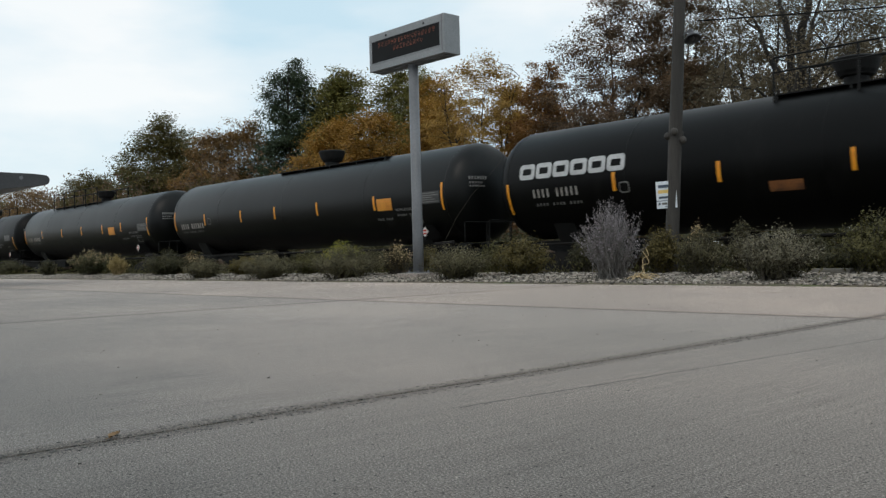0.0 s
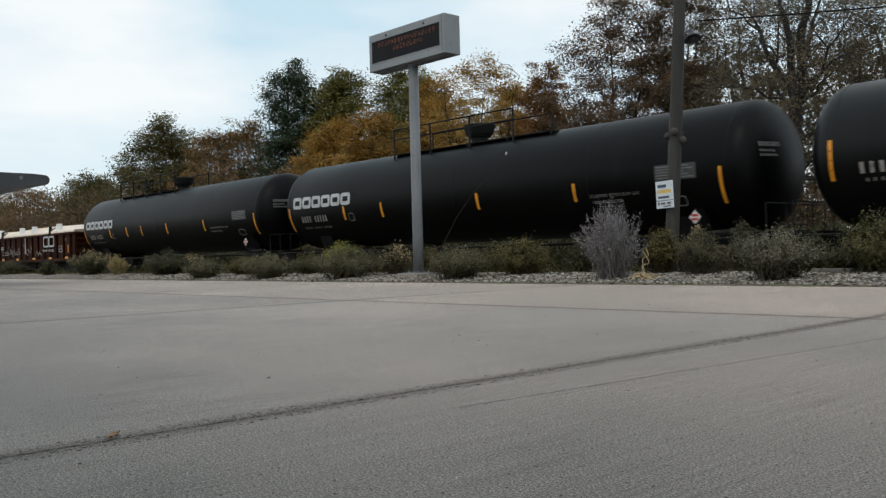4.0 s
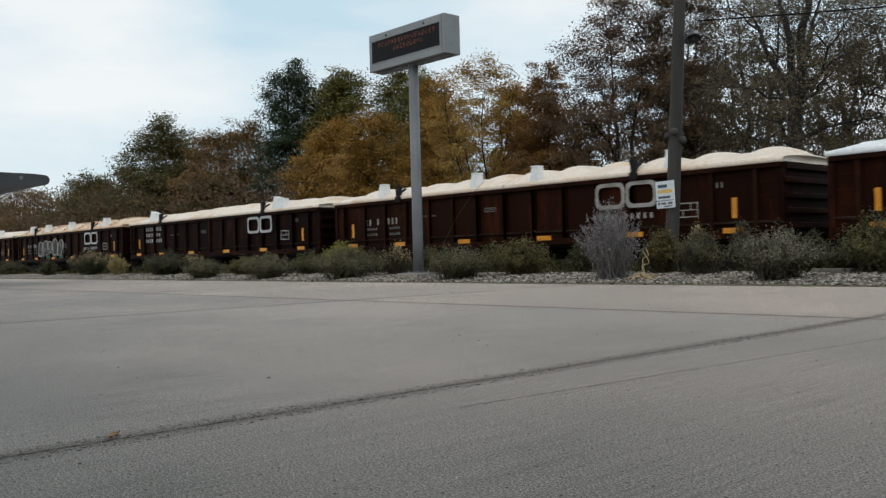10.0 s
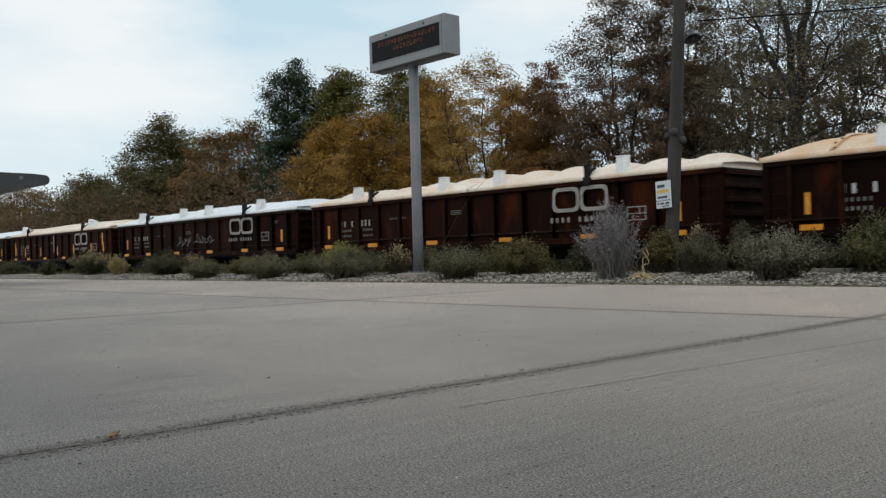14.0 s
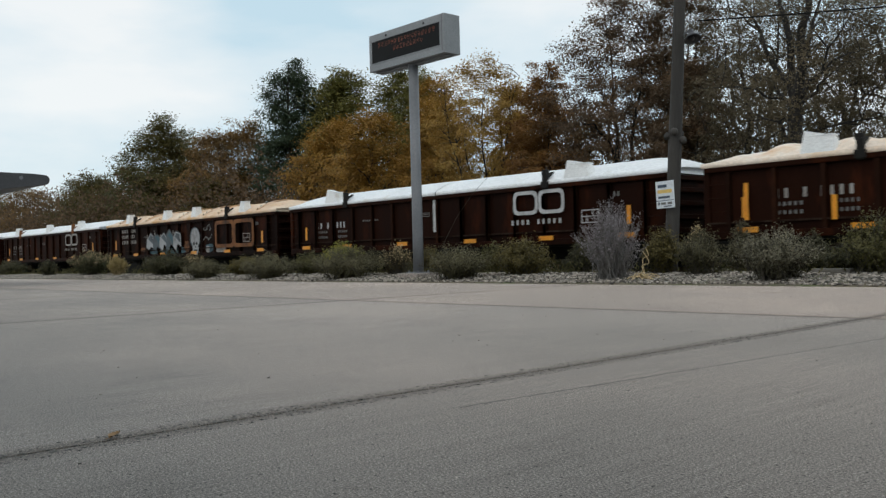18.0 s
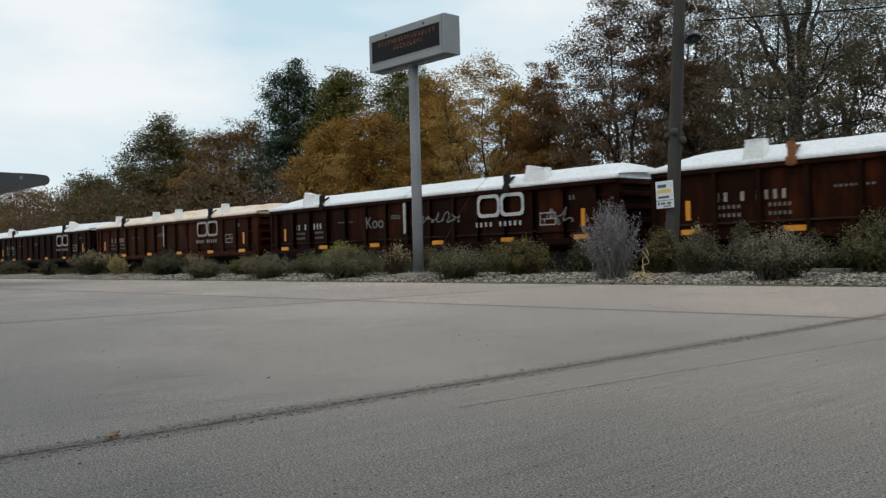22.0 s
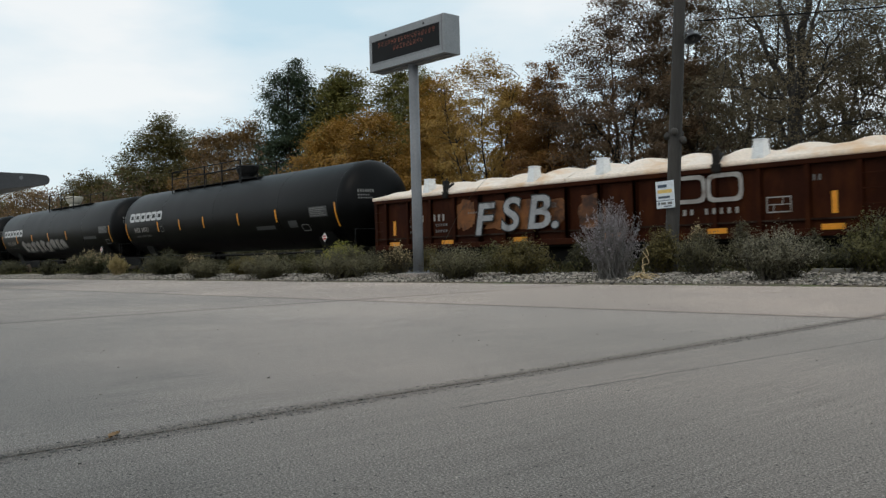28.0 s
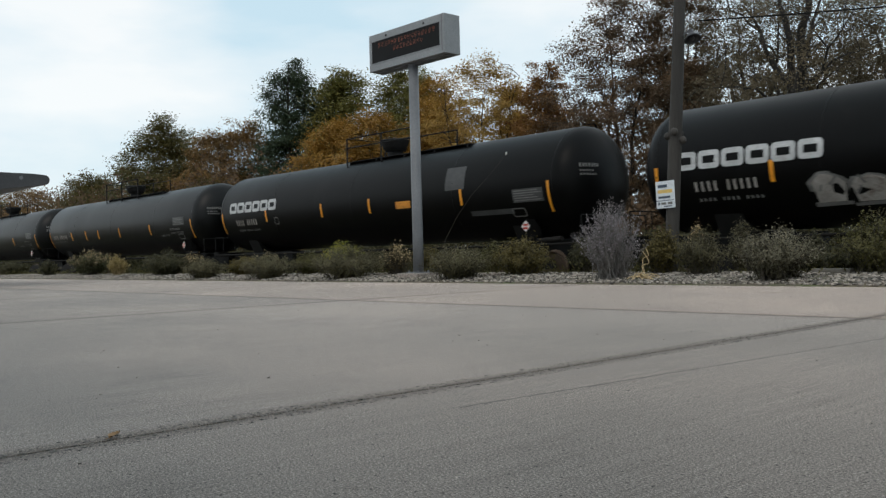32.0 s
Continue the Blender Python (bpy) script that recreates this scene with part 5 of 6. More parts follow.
# ---- planting along the yard's edge ----
SHRUB_LEAVES = {
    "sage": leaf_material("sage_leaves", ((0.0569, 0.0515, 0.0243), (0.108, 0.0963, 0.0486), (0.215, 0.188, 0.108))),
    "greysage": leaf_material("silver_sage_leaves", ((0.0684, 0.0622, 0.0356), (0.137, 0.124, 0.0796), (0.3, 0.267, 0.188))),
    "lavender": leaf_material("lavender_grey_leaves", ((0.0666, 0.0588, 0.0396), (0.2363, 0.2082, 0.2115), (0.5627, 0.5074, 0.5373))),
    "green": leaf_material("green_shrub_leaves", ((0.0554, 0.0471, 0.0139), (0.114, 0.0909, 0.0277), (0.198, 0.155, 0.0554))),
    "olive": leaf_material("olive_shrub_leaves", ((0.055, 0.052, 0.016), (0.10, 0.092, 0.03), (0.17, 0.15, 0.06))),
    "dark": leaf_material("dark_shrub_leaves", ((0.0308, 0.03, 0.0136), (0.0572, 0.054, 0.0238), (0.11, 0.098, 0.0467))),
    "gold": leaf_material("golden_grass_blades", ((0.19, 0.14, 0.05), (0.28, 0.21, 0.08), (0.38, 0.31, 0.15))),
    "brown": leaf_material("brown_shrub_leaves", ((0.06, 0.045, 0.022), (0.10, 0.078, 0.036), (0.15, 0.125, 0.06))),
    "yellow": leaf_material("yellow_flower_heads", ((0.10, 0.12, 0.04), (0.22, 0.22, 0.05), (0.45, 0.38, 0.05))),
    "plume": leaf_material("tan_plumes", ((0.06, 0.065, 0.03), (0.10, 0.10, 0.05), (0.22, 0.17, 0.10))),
}
SHRUB_WORDS = {"sage": "grey-green sage shrub on the gravel bed", "greysage": "silvery rounded sage shrub on the gravel bed", "lavender": "tall twiggy lavender-grey shrub on the gravel bed", "green": "leafy green shrub behind the gravel", "olive": "olive green shrub behind the gravel", "dark": "dark low shrub behind the gravel", "gold": "tuft of golden ornamental grass", "brown": "brownish autumn shrub behind the gravel", "yellow": "green shrub topped with yellow flowers", "plume": "dark ornamental grass with tan plumes"}
SHRUBS = [
    (-39.77, 13.20, 0.83, 0.73, "dark"), (-35.48, 13.40, 1.75, 0.98, "plume"), (-32.58, 13.30, 0.84, 0.80, "gold"), (-29.10, 13.60, 1.85, 0.86, "dark"),
    (-24.07, 12.42, 1.35, 0.61, "sage"), (-23.85, 13.60, 1.02, 0.58, "green"), (-20.63, 12.48, 1.75, 0.66, "sage"), (-20.63, 13.80, 1.09, 0.66, "olive"),
    (-20.50, 14.80, 1.28, 0.96, "yellow"), (-17.34, 12.66, 2.05, 0.78, "sage"), (-16.77, 13.70, 0.96, 0.70, "brown"), (-13.43, 12.62, 1.62, 0.74, "sage"),
    (-12.49, 13.60, 1.40, 0.79, "green"), (-9.49, 12.60, 1.24, 1.30, "lavender"), (-9.32, 13.90, 0.83, 0.90, "green"),
    (-8.34, 13.60, 0.97, 0.84, "sage"), (-8.02, 14.40, 0.60, 0.95, "sage"), (-6.47, 12.60, 1.35, 0.84, "greysage"), (-6.19, 14.30, 0.80, 0.52, "dark"),
    (-5.55, 13.9, 1.30, 0.98, "olive"), (-9.12, 14.75, 0.40, 0.92, "brown"), (-49.22, 14.50, 1.76, 0.76, "dark"), (-30.41, 15.20, 1.25, 0.85, "brown"), (-25.27, 15.20, 1.29, 0.75, "brown"),
    (-16.54, 14.60, 0.84, 0.71, "green"), (-14.57, 14.80, 0.79, 0.84, "olive"), (-11.66, 14.50, 0.70, 0.80, "dark"), (-6.97, 14.90, 0.67, 0.77, "dark"),
]


def make_shrub(x, y, width, height, kind, seed):
    rng = np.random.default_rng(seed)
    z = ground_z(y) - 0.01
    s = thing(kind.replace("greysage", "sage").replace("gold", "grass").replace("plume", "grass") + ("_shrub" if kind not in ("gold", "plume") else "_tuft"), SHRUB_WORDS[kind], "grass" if kind in ("gold", "plume") else "shrub", "planting along the pavement edge", at=(x, y, z))
    upright = kind in ("lavender", "gold", "plume", "brown")
    n_stem = {"lavender": 240, "gold": 170, "plume": 170, "greysage": 190, "sage": 170}.get(kind, 140)
    bm = bmesh.new()
    along = []
    for i in range(n_stem):
        ang = rng.uniform(0, 2 * math.pi)
        lean = rng.uniform(0, 1) ** 0.6
        reach = width / 2 * lean * rng.uniform(0.75, 1.12)
        top = height * (1.0 - (0.45 if not upright else 0.35) * lean ** 2) * (rng.uniform(0.62, 1.04) if kind != "lavender" else rng.uniform(0.5, 1.12))
        root = Vector((0.10 * width * rng.normal(), 0.10 * width * rng.normal(), 0))
        tip = Vector((reach * math.cos(ang), reach * math.sin(ang), max(0.06, top)))
        mid = root.lerp(tip, 0.5) + Vector((0.12 * reach * math.cos(ang), 0.12 * reach * math.sin(ang), 0.06 * height))
        r = 0.006 if kind not in ("gold", "plume") else 0.004
        tube(bm, root, mid, r, 4, r * 0.8, False)
        tube(bm, mid, tip, r * 0.8, 3, r * 0.35, False)
        along.append((root, mid, tip))
    part("stemwork", bm, {"gold": STRAW, "lavender": STEM}.get(kind, DARKSTEM), s)["kind"] = "stuff"
    dense = {"lavender": 10000, "gold": 2400, "plume": 4200, "brown": 4200, "greysage": 12000, "sage": 10000, "green": 8500, "yellow": 6500}.get(kind, 6500)
    dense = int(dense * max(0.7, min(1.5, width * height)))
    idx = rng.integers(0, n_stem, dense)
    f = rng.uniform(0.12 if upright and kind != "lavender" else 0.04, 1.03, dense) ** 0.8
    R, M, T = (np.array([a[k] for a in along]) for k in range(3))
    f2 = f[:, None]
    pos = (1 - f2) ** 2 * R[idx] + 2 * f2 * (1 - f2) * M[idx] + f2 ** 2 * T[idx]
    spread = 0.020 if upright else 0.034
    pos += rng.normal(size=pos.shape) * spread * width ** 0.5
    pos[:, 2] = np.maximum(pos[:, 2], 0.02)
    size = {"lavender": 0.032, "gold": 0.07, "plume": 0.07, "sage": 0.040, "greysage": 0.040, "green": 0.055}.get(kind, 0.05)
    far = max(1.0, math.hypot(x, y) / 17.0)
    tuft = rng.normal(0.0, 0.16, n_stem)[idx]
    facing = None
    if not upright:
        facing = pos - np.array((0, 0, 0.3 * height))
        facing = facing / (np.linalg.norm(facing, axis=1)[:, None] + 1e-6) + np.array((0, 0, 0.5)) + 0.55 * rng.normal(size=pos.shape)
    # Young tips paler, low inner leaves darker, with shade put into the tone.
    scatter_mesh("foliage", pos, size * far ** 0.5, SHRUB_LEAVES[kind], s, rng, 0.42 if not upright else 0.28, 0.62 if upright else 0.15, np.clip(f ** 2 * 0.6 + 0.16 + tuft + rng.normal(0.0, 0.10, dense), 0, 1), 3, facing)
    if kind in ("plume", "brown"):
        tops = rng.integers(0, n_stem, 600)
        p = T[tops] + rng.normal(size=(600, 3)) * np.array((0.02, 0.02, 0.06))
        scatter_mesh("seed_spray", p, 0.03 * far ** 0.5, STRAW, s, rng, 0.5, 0.6)
    if kind == "yellow":
        tops = rng.integers(0, n_stem, 700)
        p = T[tops] + rng.normal(size=(700, 3)) * np.array((0.05, 0.05, 0.04))
        scatter_mesh("flowers", p, 0.05, SHRUB_LEAVES["yellow"], s, rng, 0.8, 0.2)
    return s


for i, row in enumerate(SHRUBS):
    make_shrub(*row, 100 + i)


def make_straw():
    rng = random.Random(8)
    s = thing("dry_grass_clump", "curled dry straw-coloured grass clump on the gravel", "grass", at=(-8.84, 12.62, 0.05))
    for k in range(20):
        bm = bmesh.new()
        ang, ln, up = rng.uniform(0, 6.28), rng.uniform(0.18, 0.38), rng.uniform(0.04, 0.13)
        if k < 2:
            ln, up = 0.13, rng.uniform(0.42, 0.62)
            curl = [(0.05 * math.sin(9.0 * t + k) * (0.3 + t) + 0.04 * t, 0.03 * math.cos(9.0 * t), up * (t - 0.10 * math.sin(9.0 * t + k))) for t in (i / 26 for i in range(27))]
            pipe(bm, curl, 0.0065, 5)
            part("blade", bm, STRAW, s)
            continue
        pts = [(ln * t * math.cos(ang + t * 1.2), ln * t * math.sin(ang + t * 1.2), up * math.sin(math.pi * min(1, t * 0.95)) + 0.01) for t in (i / 8 for i in range(9))]
        pipe(bm, pts, 0.0075, 5)
        part("blade", bm, STRAW, s)


make_straw()


def make_dry_stalk():
    """A tall dry weed stalk that leans over beside the sign, with a pale seed head."""
    s = thing("dry_stalk", "thin leaning dry weed stalk with a pale seed head", "weed", at=(-14.95, 13.3, 0.1))
    bm = bmesh.new()
    for a, b, r in (((0, 0, 0), (0.26, 0, 0.6), 0.007), ((0.26, 0, 0.6), (0.80, 0, 1.27), 0.006), ((0.80, 0, 1.27), (1.30, 0, 1.74), 0.005), ((1.30, 0, 1.74), (1.73, 0, 2.03), 0.004), ((1.73, 0, 2.03), (2.32, 0, 2.48), 0.003)):
        tube(bm, a, b, r, 5, r * 0.85)
    part("stalk", bm, DARKSTEM, s)
    bm = bmesh.new()
    for k in range(7):
        tube(bm, (2.32, 0, 2.48), (2.345 + 0.012 * math.sin(2.1 * k), 0.02 * math.cos(2.1 * k), 2.53 + 0.012 * math.sin(1.3 * k)), 0.006, 5, 0.010)
    part("seed_head", bm, PLACARDWHITE, s, "pale fluffy seed head")


make_dry_stalk()


def stones(name, n, xr, yr, size, seed, material, parent=None, z=None):
    """Loose stones: jittered rounded blocks lying in the surface, all in one mesh."""
    rng = np.random.default_rng(seed)
    px = xr[1] - (xr[1] - xr[0]) * rng.random(n) ** 1.5
    py = yr[0] + (yr[1] - yr[0]) * rng.random(n) ** 1.2
    pz = np.array([(ground_z(y) if z is None else z) for y in py])
    cube = np.array([(a, b, c) for a in (-1, 1) for b in (-1, 1) for c in (-1, 1)], float)
    s = size * rng.uniform(0.5, 1.5, (n, 1, 1)) * rng.uniform(0.6, 1.2, (n, 1, 3)) * np.array((1, 1, 0.65))
    v = cube[None] * rng.uniform(0.5, 1.0, (n, 8, 3)) * s * 0.5
    a = rng.uniform(0, 6.28, n)
    ca, sa = np.cos(a)[:, None], np.sin(a)[:, None]
    vx, vy = v[:, :, 0] * ca - v[:, :, 1] * sa, v[:, :, 0] * sa + v[:, :, 1] * ca
    v[:, :, 0], v[:, :, 1] = vx + px[:, None], vy + py[:, None]
    v[:, :, 2] += pz[:, None] + size * 0.18
    quads = np.array(((0, 1, 3, 2), (4, 6, 7, 5), (0, 4, 5, 1), (2, 3, 7, 6), (0, 2, 6, 4), (1, 5, 7, 3)))
    f = (quads[None] + 8 * np.arange(n)[:, None, None]).reshape(-1)
    me = bpy.data.meshes.new(name)
    me.vertices.add(8 * n)
    me.vertices.foreach_set("co", v.reshape(-1))
    me.loops.add(24 * n)
    me.loops.foreach_set("vertex_index", f.astype(np.int32))
    me.polygons.add(6 * n)
    me.polygons.foreach_set("loop_start", np.arange(0, 24 * n, 4, dtype=np.int32))
    me.update(calc_edges=True)
    me.materials.append(material)
    ob = new(name, me)
    ob.parent = parent
    return ob


def stone_material():
    m = bpy.data.materials.new("mixed_pebbles")
    m.use_nodes = True
    nt = m.node_tree
    b = nt.nodes["Principled BSDF"]
    geo, ramp = nt.nodes.new("ShaderNodeNewGeometry"), nt.nodes.new("ShaderNodeValToRGB")
    els = ramp.color_ramp.elements
    els[0].position, els[0].color = 0.0, (0.045, 0.041, 0.036, 1)
    els[1].position, els[1].color = 1.0, (0.52, 0.46, 0.395, 1)
    mid = els.new(0.5)
    mid.color = (0.25, 0.22, 0.188, 1)
    nt.links.new(geo.outputs["Random Per Island"], ramp.inputs[0])
    nt.links.new(ramp.outputs[0], b.inputs["Base Color"])
    b.inputs["Roughness"].default_value = 0.85
    return m


PEBBLE = stone_material()
GRIT = surface("dark_sandy_grit", ((0.035, 0.032, 0.029), (0.30, 0.275, 0.25)), 60.0, 0.9, 0.2, 200.0)
tagged(stones("gravel_bed", 24000, (-46, 1.5), (12.0, 14.7), 0.050, 4, PEBBLE), "pale loose gravel along the pavement edge", "gravel", kind="stuff")


def near_stones():
    """The larger stones of the bed, each one by itself."""
    rng = np.random.default_rng(77)
    bed = bpy.data.objects["gravel_bed"]
    kinds = []
    for k in range(8):
        bm = bmesh.new()
        bmesh.ops.create_icosphere(bm, subdivisions=1, radius=0.5)
        for v in bm.verts:
            v.co *= rng.uniform(0.72, 1.12)
            v.co.z *= 0.62
        me = bpy.data.meshes.new("stone")
        bm.normal_update()
        bm.to_mesh(me)
        bm.free()
        me.materials.append(STONE)
        kinds.append(me)
    for i in range(300):
        o = new("stone", kinds[i % 8])
        o.parent = bed
        y = 12.03 + 1.3 * rng.random() ** 1.3
        d = rng.uniform(0.03, 0.062)
        o.location = (-12.5 + 10.0 * rng.random(), y, ground_z(y) + 0.022)
        o.rotation_euler = (rng.uniform(-0.4, 0.4), rng.uniform(-0.4, 0.4), rng.uniform(0, 6.28))
        o.scale = (d * rng.uniform(0.8, 1.3), d, d)


near_stones()
tagged(stones("grit", 260, (-14, 2.0), (0.6, 11.5), 0.012, 9, PEBBLE, z=-0.002), "scattered grit on the concrete", "grit", kind="stuff")
tagged(stones("ballast_stones", 7000, (-46, 4), (16.7, 18.3), 0.07, 14, BALLAST), "dark ballast stones beside the rails", "ballast", kind="stuff")


tagged(stones("joint_grit", 5200, (-3.0, -2.80), (-0.6, 9.0), 0.012, 23, GRIT, z=-0.005), "loose grit gathered along the pavement joint", "grit", kind="stuff")


def make_fallen_leaf():
    leaf = thing("fallen_leaf", "curled orange-brown leaf lying on the joint", "leaf", at=(-2.93, 1.17, 0.004))
    bm = bmesh.new()
    n = 8
    rows = []
    for i in range(n + 1):
        t = i / n
        w = 0.016 * math.sin(math.pi * t) ** 0.7 + 0.001
        x = -0.03 + 0.06 * t
        rows.append([bm.verts.new((x, -w, 0.006 + 0.010 * t)), bm.verts.new((x, 0, 0.001 + 0.008 * t * t)), bm.verts.new((x, w, 0.007 + 0.006 * t))])
    for A, B in zip(rows, rows[1:]):
        for j in range(2):
            bm.faces.new((A[j], A[j + 1], B[j + 1], B[j]))
    part("blade", bm, LEAFLITTER, leaf)
    bm = bmesh.new()
    tube(bm, (-0.03, 0, 0.003), (-0.05, 0.004, 0.002), 0.0012, 5)
    part("leaf_stalk", bm, LEAFLITTER, leaf)
    leaf.rotation_euler = (0, 0, radians(130))


make_fallen_leaf()


# ---- trees behind the track ----
TREE_LEAVES = {
    "olive": leaf_material("olive_autumn_leaves", ((0.0672, 0.0623, 0.0198), (0.101, 0.0848, 0.0248), (0.1516, 0.1107, 0.034))),
    "rust": leaf_material("rusty_leaves", ((0.123, 0.0748, 0.0264), (0.1969, 0.1157, 0.0396), (0.2919, 0.1676, 0.0604))),
    "greygreen": leaf_material("grey_green_leaves", ((0.0651, 0.0663, 0.0285), (0.1043, 0.1043, 0.0433), (0.1689, 0.1593, 0.0761))),
    "spruce": leaf_material("dark_green_leaves", ((0.0322, 0.0498, 0.0271), (0.0484, 0.07, 0.0375), (0.0727, 0.094, 0.0496))),
    "green": leaf_material("yellow_green_leaves", ((0.0998, 0.0992, 0.0274), (0.1595, 0.1478, 0.0405), (0.2495, 0.2063, 0.0552))),
    "gold": leaf_material("golden_leaves", ((0.1963, 0.1089, 0.0223), (0.3187, 0.1747, 0.0343), (0.4489, 0.2612, 0.0573))),
    "yellow": leaf_material("yellow_tan_leaves", ((0.2212, 0.1333, 0.0314), (0.3402, 0.2067, 0.0502), (0.4593, 0.3031, 0.0879))),
    "red": leaf_material("red_brown_leaves", ((0.1467, 0.0755, 0.0255), (0.2349, 0.1178, 0.036), (0.3277, 0.169, 0.0485))),
    "brown": leaf_material("brown_leaves", ((0.0824, 0.0559, 0.035), (0.1299, 0.0843, 0.0492), (0.2042, 0.1236, 0.067))),
    "grey": leaf_material("grey_olive_leaves", ((0.078, 0.0627, 0.0363), (0.1222, 0.0965, 0.0566), (0.184, 0.1414, 0.0837))),
}
TREE_LEAVES["forked"] = TREE_LEAVES["grey"]
TREE_WORDS = {"forked": "large forked tree with dark limbs and thin leaves", "olive": "olive-brown autumn tree behind the track", "rust": "rust-coloured autumn tree behind the track", "greygreen": "grey-green tree turning brown behind the track", "spruce": "tall dark green tree behind the track", "green": "yellow-green autumn tree in the back row", "gold": "golden autumn tree behind the track", "yellow": "thin yellow tree of several slender stems", "red": "red-brown autumn tree behind the track", "brown": "tall brown autumn tree with open crown", "grey": "large half-bare tree with dark spreading limbs"}
TREES = [
    (-148.0, 42.0, 14.0, 11.4, "olive"), (-126.5, 40.0, 11.0, 11.8, "rust"), (-118.0, 46.0, 11.0, 12.4, "olive"), (-112.0, 41.0, 9.0, 11.6, "olive"), (-103.0, 40.0, 9.0, 11.7, "olive"), (-96.0, 41.0, 8.0, 12.0, "olive"), (-93.0, 46.0, 9.0, 12.6, "greygreen"),
    (-84.4, 40.0, 11.8, 15.6, "greygreen"), (-80.4, 38.0, 8.6, 14.6, "olive"), (-72.0, 38.5, 8.4, 13.0, "rust"), (-76.5, 44.0, 8.0, 15.0, "rust"), (-69.5, 36.5, 5.5, 8.4, "olive"),
    (-68.2, 44.0, 9.0, 19.6, "spruce"), (-65.6, 46.5, 6.0, 18.2, "spruce"), (-62.6, 46.0, 9.0, 17.7, "green"), (-59.0, 50.0, 7.8, 18.4, "green"), (-55.2, 48.0, 6.6, 16.0, "green"),
    (-53.2, 38.0, 7.2, 11.5, "gold"), (-47.8, 37.0, 6.2, 10.9, "gold"), (-46.4, 42.0, 5.6, 13.8, "gold"), (-42.8, 38.5, 5.0, 11.0, "gold"),
    (-37.0, 37.0, 6.5, 12.9, "yellow"), (-41.0, 44.0, 4.6, 12.4, "gold"), (-33.9, 39.0, 4.9, 12.0, "red"), (-31.8, 36.5, 4.6, 9.6, "red"), (-29.8, 38.0, 3.6, 8.4, "red"),
    (-27.0, 37.0, 8.0, 14.4, "brown"), (-24.5, 38.5, 6.4, 15.0, "brown"), (-22.4, 35.5, 4.6, 9.6, "brown"),
    (-20.4, 38.0, 7.6, 14.6, "grey"), (-16.1, 33.0, 8.6, 13.0, "forked"), (-13.4, 38.0, 7.6, 14.0, "grey"), (-18.0, 41.0, 6.8, 13.6, "grey"), (-10.0, 36.0, 6.0, 12.4, "grey"),
]
# share of bare stem, leaf layers, threshold of the gaps, breadth of a gap in metres
TREE_FORM = {
    "olive": (0.03, 4.4, -0.30, 1.5), "rust": (0.03, 4.2, -0.26, 1.3), "greygreen": (0.05, 3.2, -0.14, 1.2), "spruce": (0.05, 5.2, -0.30, 1.3), "green": (0.08, 4.4, -0.24, 1.2),
    "gold": (0.03, 4.8, -0.34, 1.2), "yellow": (0.22, 2.6, -0.10, 0.8), "red": (0.04, 4.4, -0.26, 1.0), "brown": (0.06, 3.9, -0.13, 0.95), "grey": (0.10, 1.7, -0.06, 0.9), "forked": (0.14, 1.35, -0.05, 0.85),
}


def crown_radius(kind, u):
    """Half-width of a crown, as a share of its greatest, at the share u of its height."""
    if kind == "spruce":
        return 0.24 + 0.76 * (1 - u) ** 0.45
    if kind == "yellow":
        return 0.42 + 0.62 * math.sin(math.pi * min(1.0, 0.12 + 0.84 * u)) ** 0.8 if u < 0.96 else 0.40
    return max(0.22, math.sin(math.pi * (0.10 + 0.86 * u)) ** 0.62)


